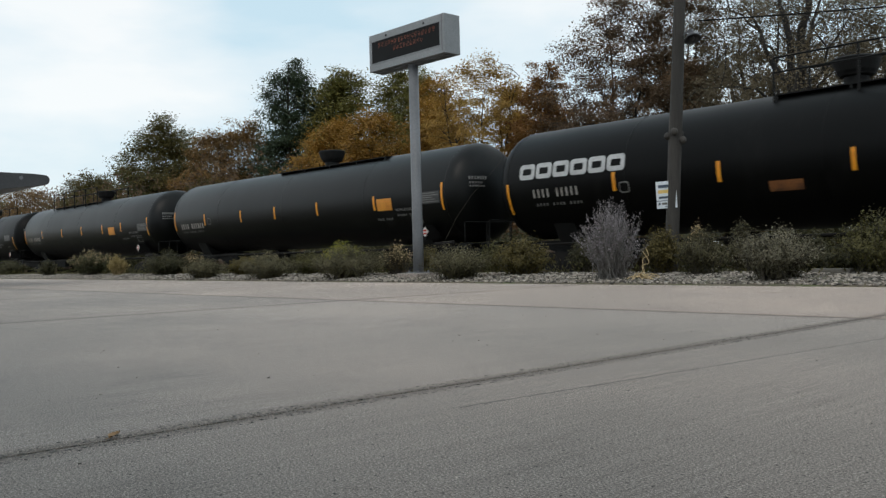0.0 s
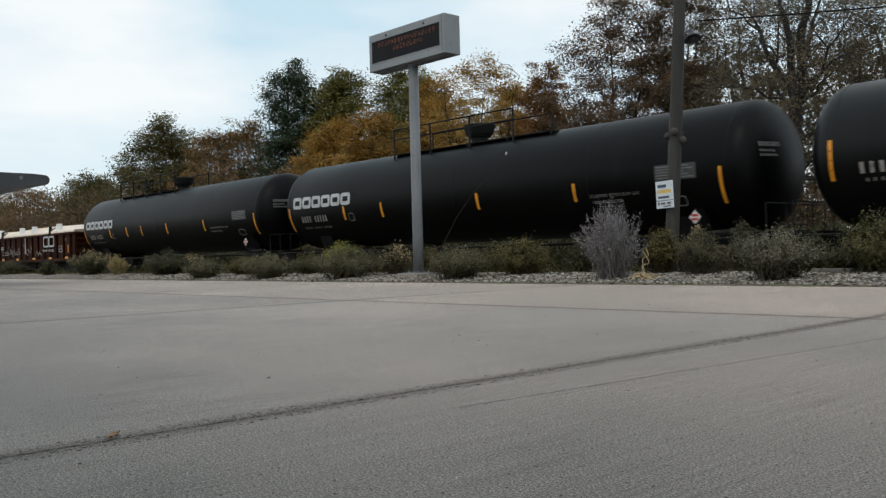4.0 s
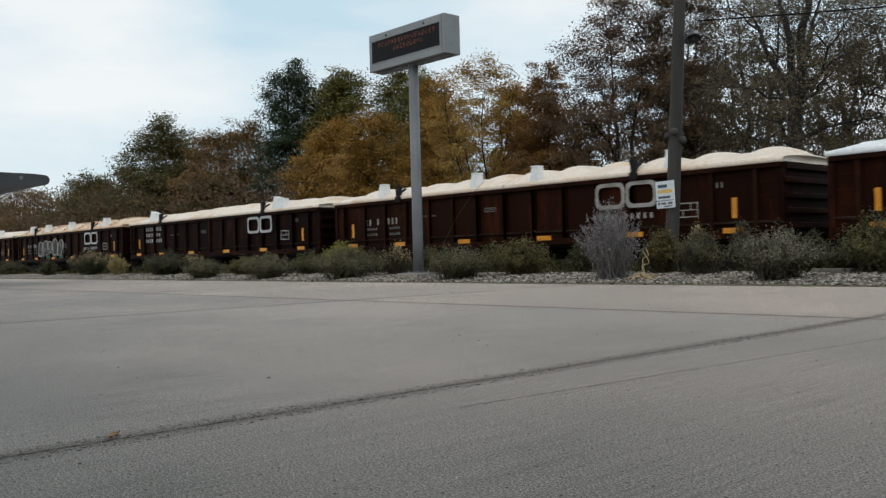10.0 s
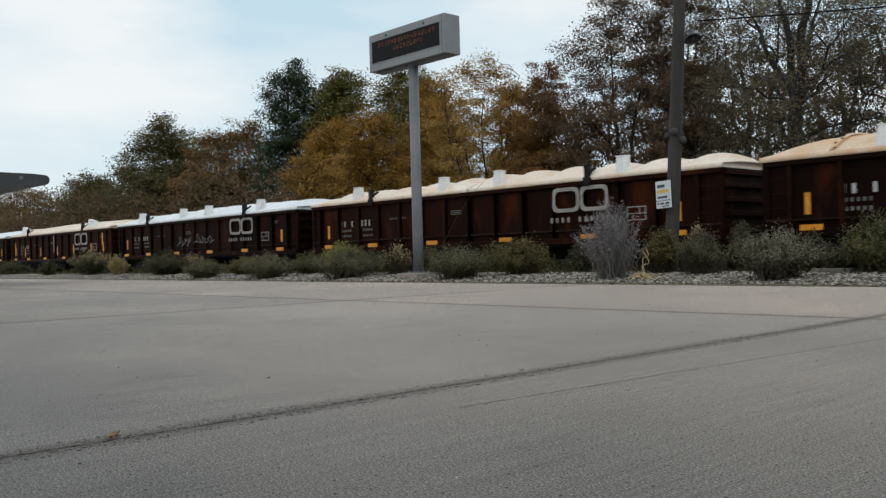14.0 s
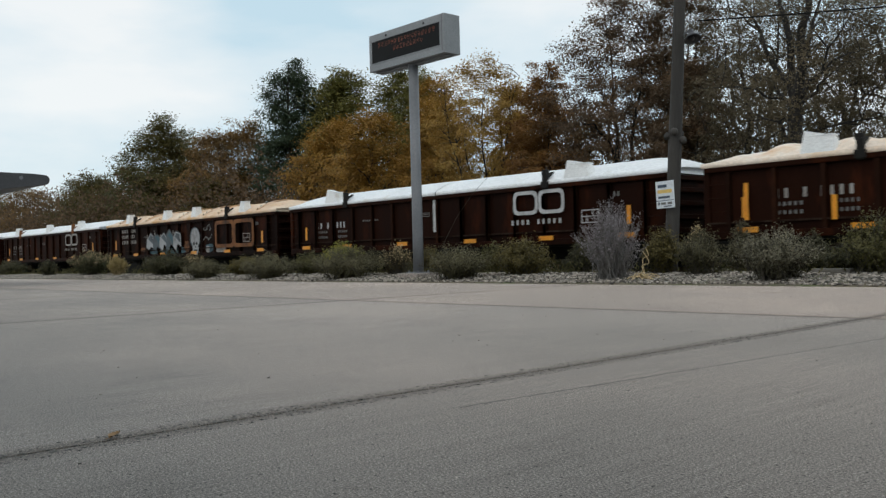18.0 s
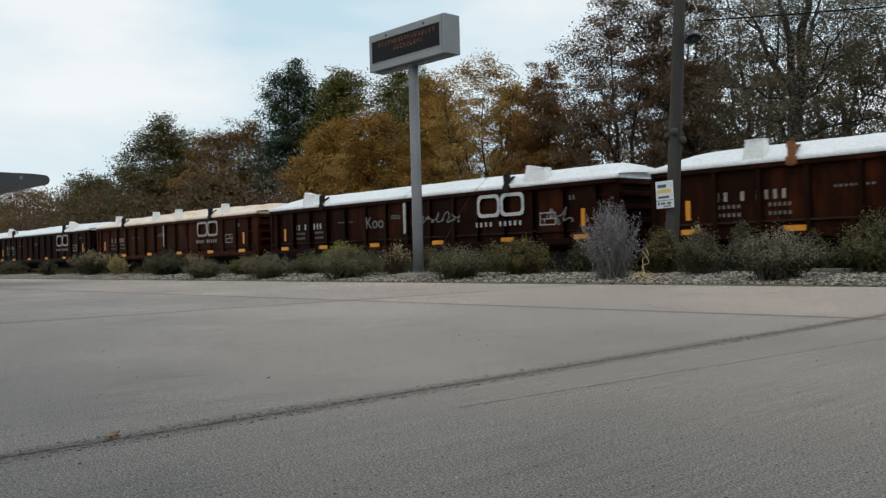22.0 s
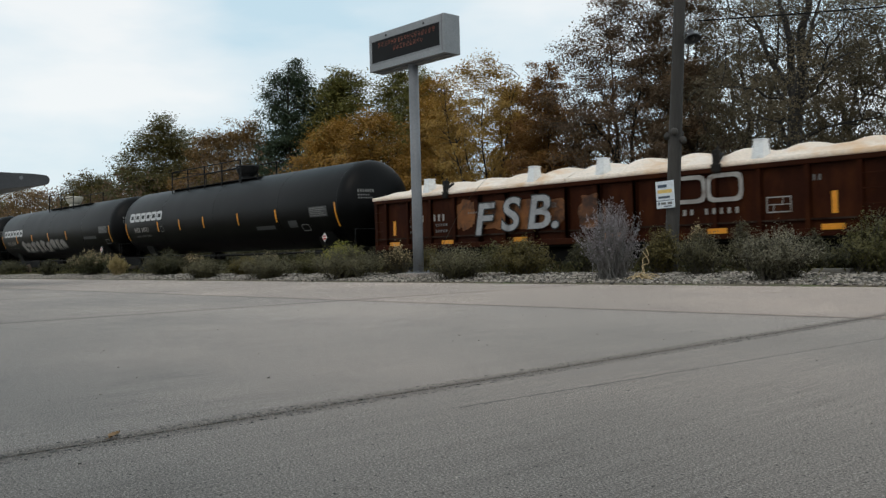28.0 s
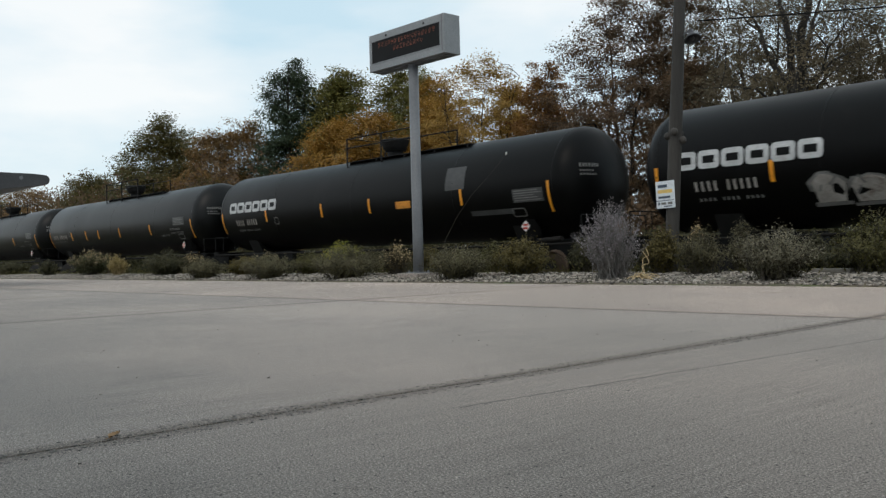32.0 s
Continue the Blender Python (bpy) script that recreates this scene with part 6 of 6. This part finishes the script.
def make_tree(x, y, width, height, kind, seed):
    """A trunk, limbs, boughs and twigs that reach for the clumps of a lobed crown with gaps, and leaves sprayed along the twigs."""
    rng = np.random.default_rng(seed)
    t = thing("tree", TREE_WORDS[kind], "tree", "trees behind the track", at=(x, y, ground_z(y) - 0.1))
    bare, layers, gap, grain = TREE_FORM[kind]
    open_crown = kind in ("grey", "forked", "brown", "yellow", "red")
    rx, base = width / 2, bare * height
    trunk, limbs = bmesh.new(), bmesh.new()
    r0 = {"grey": 0.014, "forked": 0.019, "brown": 0.011}.get(kind, 0.011) * height + 0.05
    # the places the twigs reach: a lobed envelope, broken by gaps
    tips = []
    goal = int(130 + 5.6 * width * (height - base))
    for tries in range(goal * 30):
        u, ang = rng.random(), rng.uniform(0, 2 * math.pi)
        lobe = 0.93 + 0.36 * noise.noise((1.5 * math.cos(ang) + seed, 1.5 * math.sin(ang), 4.0 * u)) + 0.20 * noise.noise((4 * math.cos(ang), 4 * math.sin(ang) + seed, 9.0 * u))
        r = rx * crown_radius(kind, u) * lobe * rng.random() ** 0.42
        p = (r * math.cos(ang), r * math.sin(ang), base + (height - base) * u * (0.93 + 0.12 * noise.noise((1.3 * math.cos(ang) + seed, 1.3 * math.sin(ang), 0.5)) if u > 0.6 else 1.0))
        if noise.noise((p[0] / grain + seed, p[1] / grain, 1.2 * p[2] / grain)) > gap:
            tips.append(p)
            if len(tips) >= goal:
                break
    C = np.array(tips)
    nodes = []

    def limb(a, b, r, steps, bow, wob, bm, seg=5, taper=0.7):
        prev, length = a, (b - a).length
        for k in range(1, steps + 1):
            f = k / steps
            q = a.lerp(b, f) + Vector((0, 0, bow * length * math.sin(math.pi * f)))
            if k < steps:
                q += Vector(rng.normal(size=3)) * wob * length
            tube(bm, prev, q, r * (1 - taper * (f - 1 / steps)), seg, r * (1 - taper * f), False)
            nodes.append((q, r * (1 - taper * f)))
            prev = q

    # the trunk, or the stems that fan out from one root
    if kind == "yellow":
        for i in range(7):
            ang = 0.9 * i + rng.uniform(-0.2, 0.2)
            limb(Vector((0.12 * math.cos(ang), 0.12 * math.sin(ang), 0)), Vector((0.36 * width * math.cos(ang), 0.36 * width * math.sin(ang), height * rng.uniform(0.66, 0.88))), 0.085, 7, -0.02, 0.012, trunk, 6, 0.8)
    elif kind == "forked":
        fork = Vector((0.12, 0.0, 0.50 * height))
        limb(Vector((-0.25, 0, 0)), fork, r0 * 1.2, 4, 0.0, 0.008, trunk, 9, 0.25)
        for dx, dy, rise, share in ((1.15, -0.65, 1.02, 0.72), (-1.0, 0.55, 0.98, 0.62), (-2.1, 0.2, 0.82, 0.50), (2.5, -1.2, 0.66, 0.34), (2.3, -1.6, 0.54, 0.30), (0.4, 1.9, 0.86, 0.42), (-2.6, 1.0, 0.64, 0.34)):
            limb(fork - Vector((0, 0, 0.9 * (1.0 - rise))), Vector((dx, dy, rise * height)), r0 * share, 6, 0.03, 0.025, trunk, 7, 0.8)
    else:
        limb(Vector((0, 0, 0)), Vector((0.03 * height * rng.normal(), 0.03 * height * rng.normal(), height * (0.92 if kind == "spruce" else 0.74))), r0, 8, 0.0, 0.012, trunk, 8, 0.85)
        if kind in ("brown", "grey"):
            limb(Vector((0.1, 0, 0.16 * height)), Vector((0.22 * width, -0.1 * width, 0.72 * height)), r0 * 0.7, 6, 0.0, 0.015, trunk, 7, 0.8)
            limb(Vector((-0.1, 0, 0.22 * height)), Vector((-0.24 * width, 0.1 * width, 0.70 * height)), r0 * 0.6, 6, 0.0, 0.015, trunk, 7, 0.8)
    # limbs and boughs to clumps far apart, then a twig to each clump
    order = [int(rng.integers(len(C)))]
    far = ((C - C[order[0]]) ** 2).sum(1)
    for _ in range(min(len(C), 95) - 1):
        k = int(np.argmax(far))
        order.append(k)
        far = np.minimum(far, ((C - C[k]) ** 2).sum(1))
    rest = [k for k in range(len(C)) if k not in set(order)]
    for rank, k in enumerate(order + rest):
        if rank in (0, 18, 95) or rank > 95 and rank % 60 == 0:
            P, Rn = np.array([n_[0] for n_ in nodes]), np.array([n_[1] for n_ in nodes])
        c = C[k]
        away = c - P
        cost = np.linalg.norm(away, axis=1) + 0.9 * np.maximum(0.0, P[:, 2] - c[2] + 0.2) + (0.5 * np.abs(P[:, 2] - c[2] + 0.5 * np.hypot(c[0], c[1])) if rank < 18 else 0.0)
        j = int(np.argmin(cost))
        a, b = Vector(P[j]), Vector(c)
        if (b - a).length < 0.12:
            continue
        if rank < 18:
            limb(a, b.lerp(a, 0.12), min(0.55 * float(Rn[j]) + 0.012, 0.085), 5, 0.07, 0.035, limbs)
        elif rank < 95:
            limb(a, b, min(0.6 * float(Rn[j]) + 0.008, 0.036), 3, 0.05, 0.04, limbs, 4)
        else:
            limb(a, b, min(0.6 * float(Rn[j]) + 0.005, 0.014), 2, 0.03, 0.05, limbs, 3)
    part("trunk", trunk, BARK, t, "", True)
    part("branchwork", limbs, BARK, t, "spreading half-bare limbs" if kind in ("grey", "yellow", "forked") else "")["kind"] = "stuff"
    # leaves
    size = (0.112 if open_crown else 0.128) * min(1.75, (math.hypot(x, y) / 50) ** 0.7)
    total = min(62000, int(layers * 0.72 * width * (height - base) / (size * size * 0.30)))
    w = rng.uniform(0.25, 1.0, len(C)) ** 1.5
    idx = rng.choice(len(C), total, p=w / w.sum())
    sp = 0.13 + 0.014 * width if open_crown else 0.20 + 0.018 * width
    spread = rng.uniform(0.65, 1.35, (len(C), 1)) * np.array((1.25, 1.25, 0.62)) * sp
    pos = C[idx] + np.clip(rng.normal(size=(total, 3)), -1.75, 1.75) * spread[idx]
    pos[:, 2] -= 0.10 * rng.random(total)
    out = pos - np.array((0, 0, 0.5 * (base + height)))
    out /= np.linalg.norm(out, axis=1)[:, None] + 1e-6
    facing = 0.55 * out + np.array((0, 0, 0.45)) + 0.38 * rng.normal(size=pos.shape)
    tone = np.clip(rng.normal(0.5, 0.26, len(C)), 0, 1)[idx]
    keep = pos[:, 2] > 0.4
    scatter_mesh("crown", pos[keep], size, TREE_LEAVES[kind], t, rng, 0.72, 0.0, tone[keep], 3, facing[keep])
    return t


for i, row in enumerate(TREES):
    make_tree(*row, 300 + i)


def make_understory():
    """The tangled dark brush under the trees: a belt nobody could count."""
    rng = np.random.default_rng(21)
    n = 60000
    x = -150 + 152 * rng.random(n) ** 0.75
    y = 30 + 14 * rng.random(n)
    tall = 2.4 + 3.2 * np.clip((-x - 41) / 12, 0, 1) + 0.02 * np.abs(x)
    top = tall * (1 + 0.7 * np.array([noise.noise((a * 0.22, b * 0.22, 1.0)) for a, b in zip(x, y)]))
    z = top * rng.random(n) ** 0.8 - 0.3
    ob = scatter_mesh("underbrush", np.stack((x, y, np.maximum(z, -0.2)), 1), 0.24, TREE_LEAVES["brown"], None, rng, 0.75, 0.0, None, 3)
    tagged(ob, "tangled dark brush under the trees", "underbrush", kind="stuff")
    n = 34000
    x = -170 + 112 * rng.random(n)
    y = 50 + 10 * rng.random(n)
    z = (6.0 + 3.0 * np.array([noise.noise((a * 0.1, 3.0, b * 0.1)) for a, b in zip(x, y)])) * rng.random(n)
    ob = scatter_mesh("far_thicket", np.stack((x, y, z), 1), 0.5, TREE_LEAVES["olive"], None, rng, 0.8, 0.0, None, 3)
    tagged(ob, "far thicket behind the tree row", "thicket", kind="stuff")
    n = 15000
    x = -70 + 74 * rng.random(n) ** 0.7
    y = 13.6 + 3.4 * rng.random(n)
    gz = np.array([ground_z(b) for b in y])
    z = gz + 0.30 * rng.random(n) ** 1.5 * (0.4 + np.array([abs(noise.noise((a * 0.5, b * 0.5, 4.0))) * 2 for a, b in zip(x, y)]))
    ob = scatter_mesh("weeds", np.stack((x, y, z), 1), 0.09, SHRUB_LEAVES["olive"], None, rng, 0.25, 0.7)
    tagged(ob, "low weeds between the shrubs and the ballast", "weeds", kind="stuff")


make_understory()


def make_bank():
    """Dark brush right behind the track that closes the view under the cars."""
    rng = np.random.default_rng(33)
    n = 60000
    x = -110 + 120 * rng.random(n) ** 0.8
    y = 22.2 + 4.5 * rng.random(n)
    z = np.array([ground_z(b) for b in y]) + (1.55 + 0.6 * np.array([noise.noise((a * 0.3, b * 0.3, 7.0)) for a, b in zip(x, y)])) * rng.random(n) ** 0.9
    ob = scatter_mesh("trackside_brush", np.stack((x, y, z), 1), 0.17, SHRUB_LEAVES["dark"], None, rng, 0.65, 0.0, None, 3)
    tagged(ob, "dark low brush behind the rails", "brush", kind="stuff")


make_bank()


# ---- the train ----
WIDE = ((3.0, 0.72), (13.75, 0.80))
CONSIST = [
    (-17.2, "tank", {"maker": True, "walk": (7.68, 14.3), "dome": 9.2, "logo": (0.81, 2.76), "tapes": (3.92, 6.77, 9.72, 12.6, 15.5), "tape_z": 2.50, "end_z": 2.27, "plate": True}),
    (-37.5, "tank", {"maker": False, "walk": (7.86, 14.46), "dome": 10.3, "rail": False, "tapes": (3.10, 6.10, 8.62, 11.41, 14.67), "tape_z": 2.53, "end_z": 2.56, "panel": (14.82, 2.27, 0.75, 0.38), "data": (16.75, 2.37), "end": 18.1}),
    (-57.9, "tank", {"maker": False, "walk": (3.5, 10.26), "dome": 9.3, "tapes": (3.40, 6.62, 9.58, 12.44, 14.79), "tape_z": 2.56, "end_z": 2.50, "panel": (13.21, 2.23, 0.76, 0.38), "data": (16.7, 2.30), "placard": 16.78}),
    (-77.8, "tank", {"maker": True, "walk": (5.6, 12.4), "logo": (0.64, 2.58), "gas": True}),
    (-97.8, "tank", {"maker": True, "walk": (3.53, 9.6), "dome": 8.85, "logo": (0.64, 2.57), "gas": True}),
    (0, "gondola", {"cover": CREAMCOVER, "streak": True, "paint": REDBROWN, "letter": LETTER, "tags": ((1, 4.3, 5.2, 1.42, 1.72, DULL), (2, 5.35, 6.5, 1.40, 1.95, DULL), (3, 6.6, 7.3, 1.38, 1.95, DULL), (4, 8.55, 9.5, 1.45, 1.98, DULL), (5, 10.3, 11.2, 1.35, 1.75, DULL))}),
    (0, "gondola", {"cover": WHITECOVER}),
    (0, "gondola", {"cover": CREAMCOVER}),
    (0, "gondola", {"cover": CREAMCOVER, "site": False, "stacked": True, "paint": DARKBROWN, "letter": LETTER, "lugs": WIDE}),
    (0, "gondola", {"cover": STAINEDCOVER, "scallop": False, "flanges": True, "paint": DARKBROWN, "letter": LETTER, "tags": ((41, 4.3, 6.4, 1.35, 2.2, GRAFWHITE), (42, 6.4, 8.9, 1.45, 2.2, GRAFWHITE)), "spray": ((7, 4.3, 8.4, 1.30, 2.25, -1.545, GRAFBLACK, DULL),), "patch": ((6.6, 1.30, 4.4, 0.30, GRAFGREEN),), "lugs": ((2.95, 0.42), (5.6, 0.45), (9.3, 0.40), (14.2, 0.45))}),
    (0, "gondola", {"cover": CREAMCOVER, "paint": BROWN}),
    (0, "gondola", {"cover": WHITECOVER, "paint": DARKBROWN, "tags": ((13, 7.0, 8.2, 1.45, 2.0, FADED), (14, 8.6, 10.2, 1.5, 2.0, FADED))}),
    (0, "gondola", {"cover": CREAMCOVER, "streak": True, "lugs": WIDE, "tall": ((3.33, 1.57, 0.11, 0.50), (6.10, 1.57, 0.11, 0.50), (8.89, 1.58, 0.11, 0.50), (11.38, 1.62, 0.11, 0.50), (13.89, 1.60, 0.12, 0.55), (15.43, 2.07, 0.12, 0.60), (1.43, 1.79, 0.10, 0.80))}),
    (0, "gondola", {"cover": WHITECOVER, "scallop": False, "streak": True, "lugs": WIDE, "paint": BROWN, "letter": LETTER}),
    (0, "gondola", {"cover": STAINEDCOVER, "scallop": False, "flanges": True, "paint": DARKBROWN, "stacked": True, "letter": DULL, "site": False, "emblem": RUSTPAINT, "emblem_at": (11.80, 1.40, 2.36, 0.15, 1.42), "shards": (17, 5.2, 8.65, 1.22, 2.32), "tags": ((31, 10.75, 11.45, 2.05, 2.35, FADED), (34, 10.8, 11.4, 1.65, 1.95, FADED), (32, 5.2, 8.4, 1.5, 2.25, DULL)), "patch": ((5.6, 1.30, 1.0, 0.26, GRAFTEAL), (7.0, 1.27, 1.7, 0.30, GRAFTEAL), (8.5, 1.30, 1.2, 0.28, GRAFTEAL), (7.4, 1.62, 0.6, 0.12, ORANGE), (9.05, 1.45, 0.5, 0.5, RUSTPAINT), (11.1, 1.35, 0.7, 0.34, GRAFTEAL), (12.1, 1.24, 0.9, 0.26, DULL), (10.95, 1.30, 0.34, 0.30, DULL), (4.55, 1.40, 0.5, 0.22, RUSTPAINT)), "skull": True, "lugs": ((2.95, 0.40), (7.0, 0.42), (9.8, 0.40), (13.9, 0.42))}),
    (0, "gondola", {"cover": WHITECOVER, "scallop": False, "strap": RUSTPAINT, "lugs": ((3.0, 0.5), (8.6, 0.5), (13.5, 0.5))}),
    (0, "gondola", {"cover": WHITECOVER, "scallop": False, "streak": True, "lugs": WIDE, "letter": LETTER, "words": (("Koo", 6.35, 1.72, 0.55, FADED),), "tags": ((19, 8.75, 10.9, 1.75, 2.1, FADED), (23, 14.2, 15.0, 1.5, 2.1, FADED))}),
    (0, "gondola", {"cover": CREAMCOVER, "streak": True, "paint": REDBROWN}),
    (0, "gondola", {"cover": WHITECOVER, "paint": DARKBROWN, "lugs": WIDE}),
    (0, "gondola", {"cover": WHITECOVER, "scallop": False, "strap": RUSTPAINT, "paint": BROWN, "lugs": ((2.6, 0.5), (7.2, 0.5), (13.6, 0.5))}),
    (0, "gondola", {"cover": CREAMCOVER, "paint": REDBROWN, "streak": False, "words": (("F", 5.02, 1.36, 1.24, GRAFWHITE), ("S", 6.06, 1.45, 1.24, GRAFWHITE), ("B.", 7.02, 1.46, 1.24, GRAFWHITE)), "patch": ((4.6, 1.95, 0.8, 0.9, RUSTPAINT), (6.75, 1.85, 3.4, 0.9, RUSTPAINT), (9.2, 1.8, 0.9, 0.9, RUSTPAINT))}),
    (-390.0, "tank", {"maker": True, "walk": (4.0, 11.6), "dome": 9.43, "logo": (0.86, 2.73), "tapes": (3.86, 6.02, 8.24, 11.14, 13.98), "tape_z": 2.42, "end_z": 2.29, "data": (16.2, 2.26), "card": 15.5, "patch": ((12.38, 13.72, 1.94, 2.08), (14.72, 15.27, 1.95, 2.20))}),
    (-409.6, "tank", {"maker": True, "walk": (7.2, 13.5), "dome": 9.0, "hatch": CREAMHATCH, "spray": True, "logo": (0.88, 2.59), "tapes": (3.2, 6.02, 8.83, 11.7), "tape_z": 2.41, "end_z": 2.30, "data": (16.45, 2.36), "card": 17.0, "placard": 16.8, "patch": ((14.23, 15.93, 2.12, 2.26),)}),
    (-430.4, "tank", {"maker": True, "walk": (8.0, 14.1), "dome": 9.7, "logo": (0.98, 2.66), "panel": (11.46, 2.29, 0.72, 0.22), "tapes": (3.7, 7.37, 10.10, 14.46), "tape_z": 2.46, "end_z": 2.29, "data": (16.5, 2.18), "placard": 16.98, "patch": ((13.81, 14.63, 2.69, 3.36), (14.74, 16.42, 1.90, 2.04))}),
    (-450.7, "tank", {"maker": False, "walk": (7.0, 13.7)}),
    (-470.8, "tank", {"maker": False, "walk": (7.0, 13.7)}),
]


def make_train():
    cars, gon = [], 0
    for u, kind, options in CONSIST:
        if kind == "tank":
            cars.append((tank_car(options), u))
        else:
            cars.append((gondola_car(options), -115.4 - 17.0 * gon))
            gon += 1
    # the unmarked patterns are no longer needed
    for ob in [*TANK_KIT.values(), *GONDOLA_KIT.values()]:
        if isinstance(ob, bpy.types.Object):
            for o in (*ob.children_recursive, ob):
                bpy.data.objects.remove(o)
    return cars


BOARD_TURN = ((0, 17), (1, 2), (2, 4), (3, -5), (4.5, -2), (6, -9), (8, -5), (10, 4), (12, -5), (14, -12), (15.5, -4), (17, -2), (19, 4), (21, 4), (23, -9), (25, 2), (27, 0), (29, 4), (32, 4))


# the train's pace falters a little near the end
SLACK = [(float(t), {31: -0.35, 32: 0.4}.get(t, 0.0)) for t in range(33)]


def motions():
    walk(BOARD, [(float(t), pose(-0.155, -0.17, 1.58, 0, -2, turn)) for t, turn in BOARD_TURN])
    for car, u in TRAIN:
        walk(car, [(t, pose(u + SPEED * t + slip, TRACK_Y, RAIL_Z)) for t, slip in SLACK])


TRAIN = make_train()
motions()
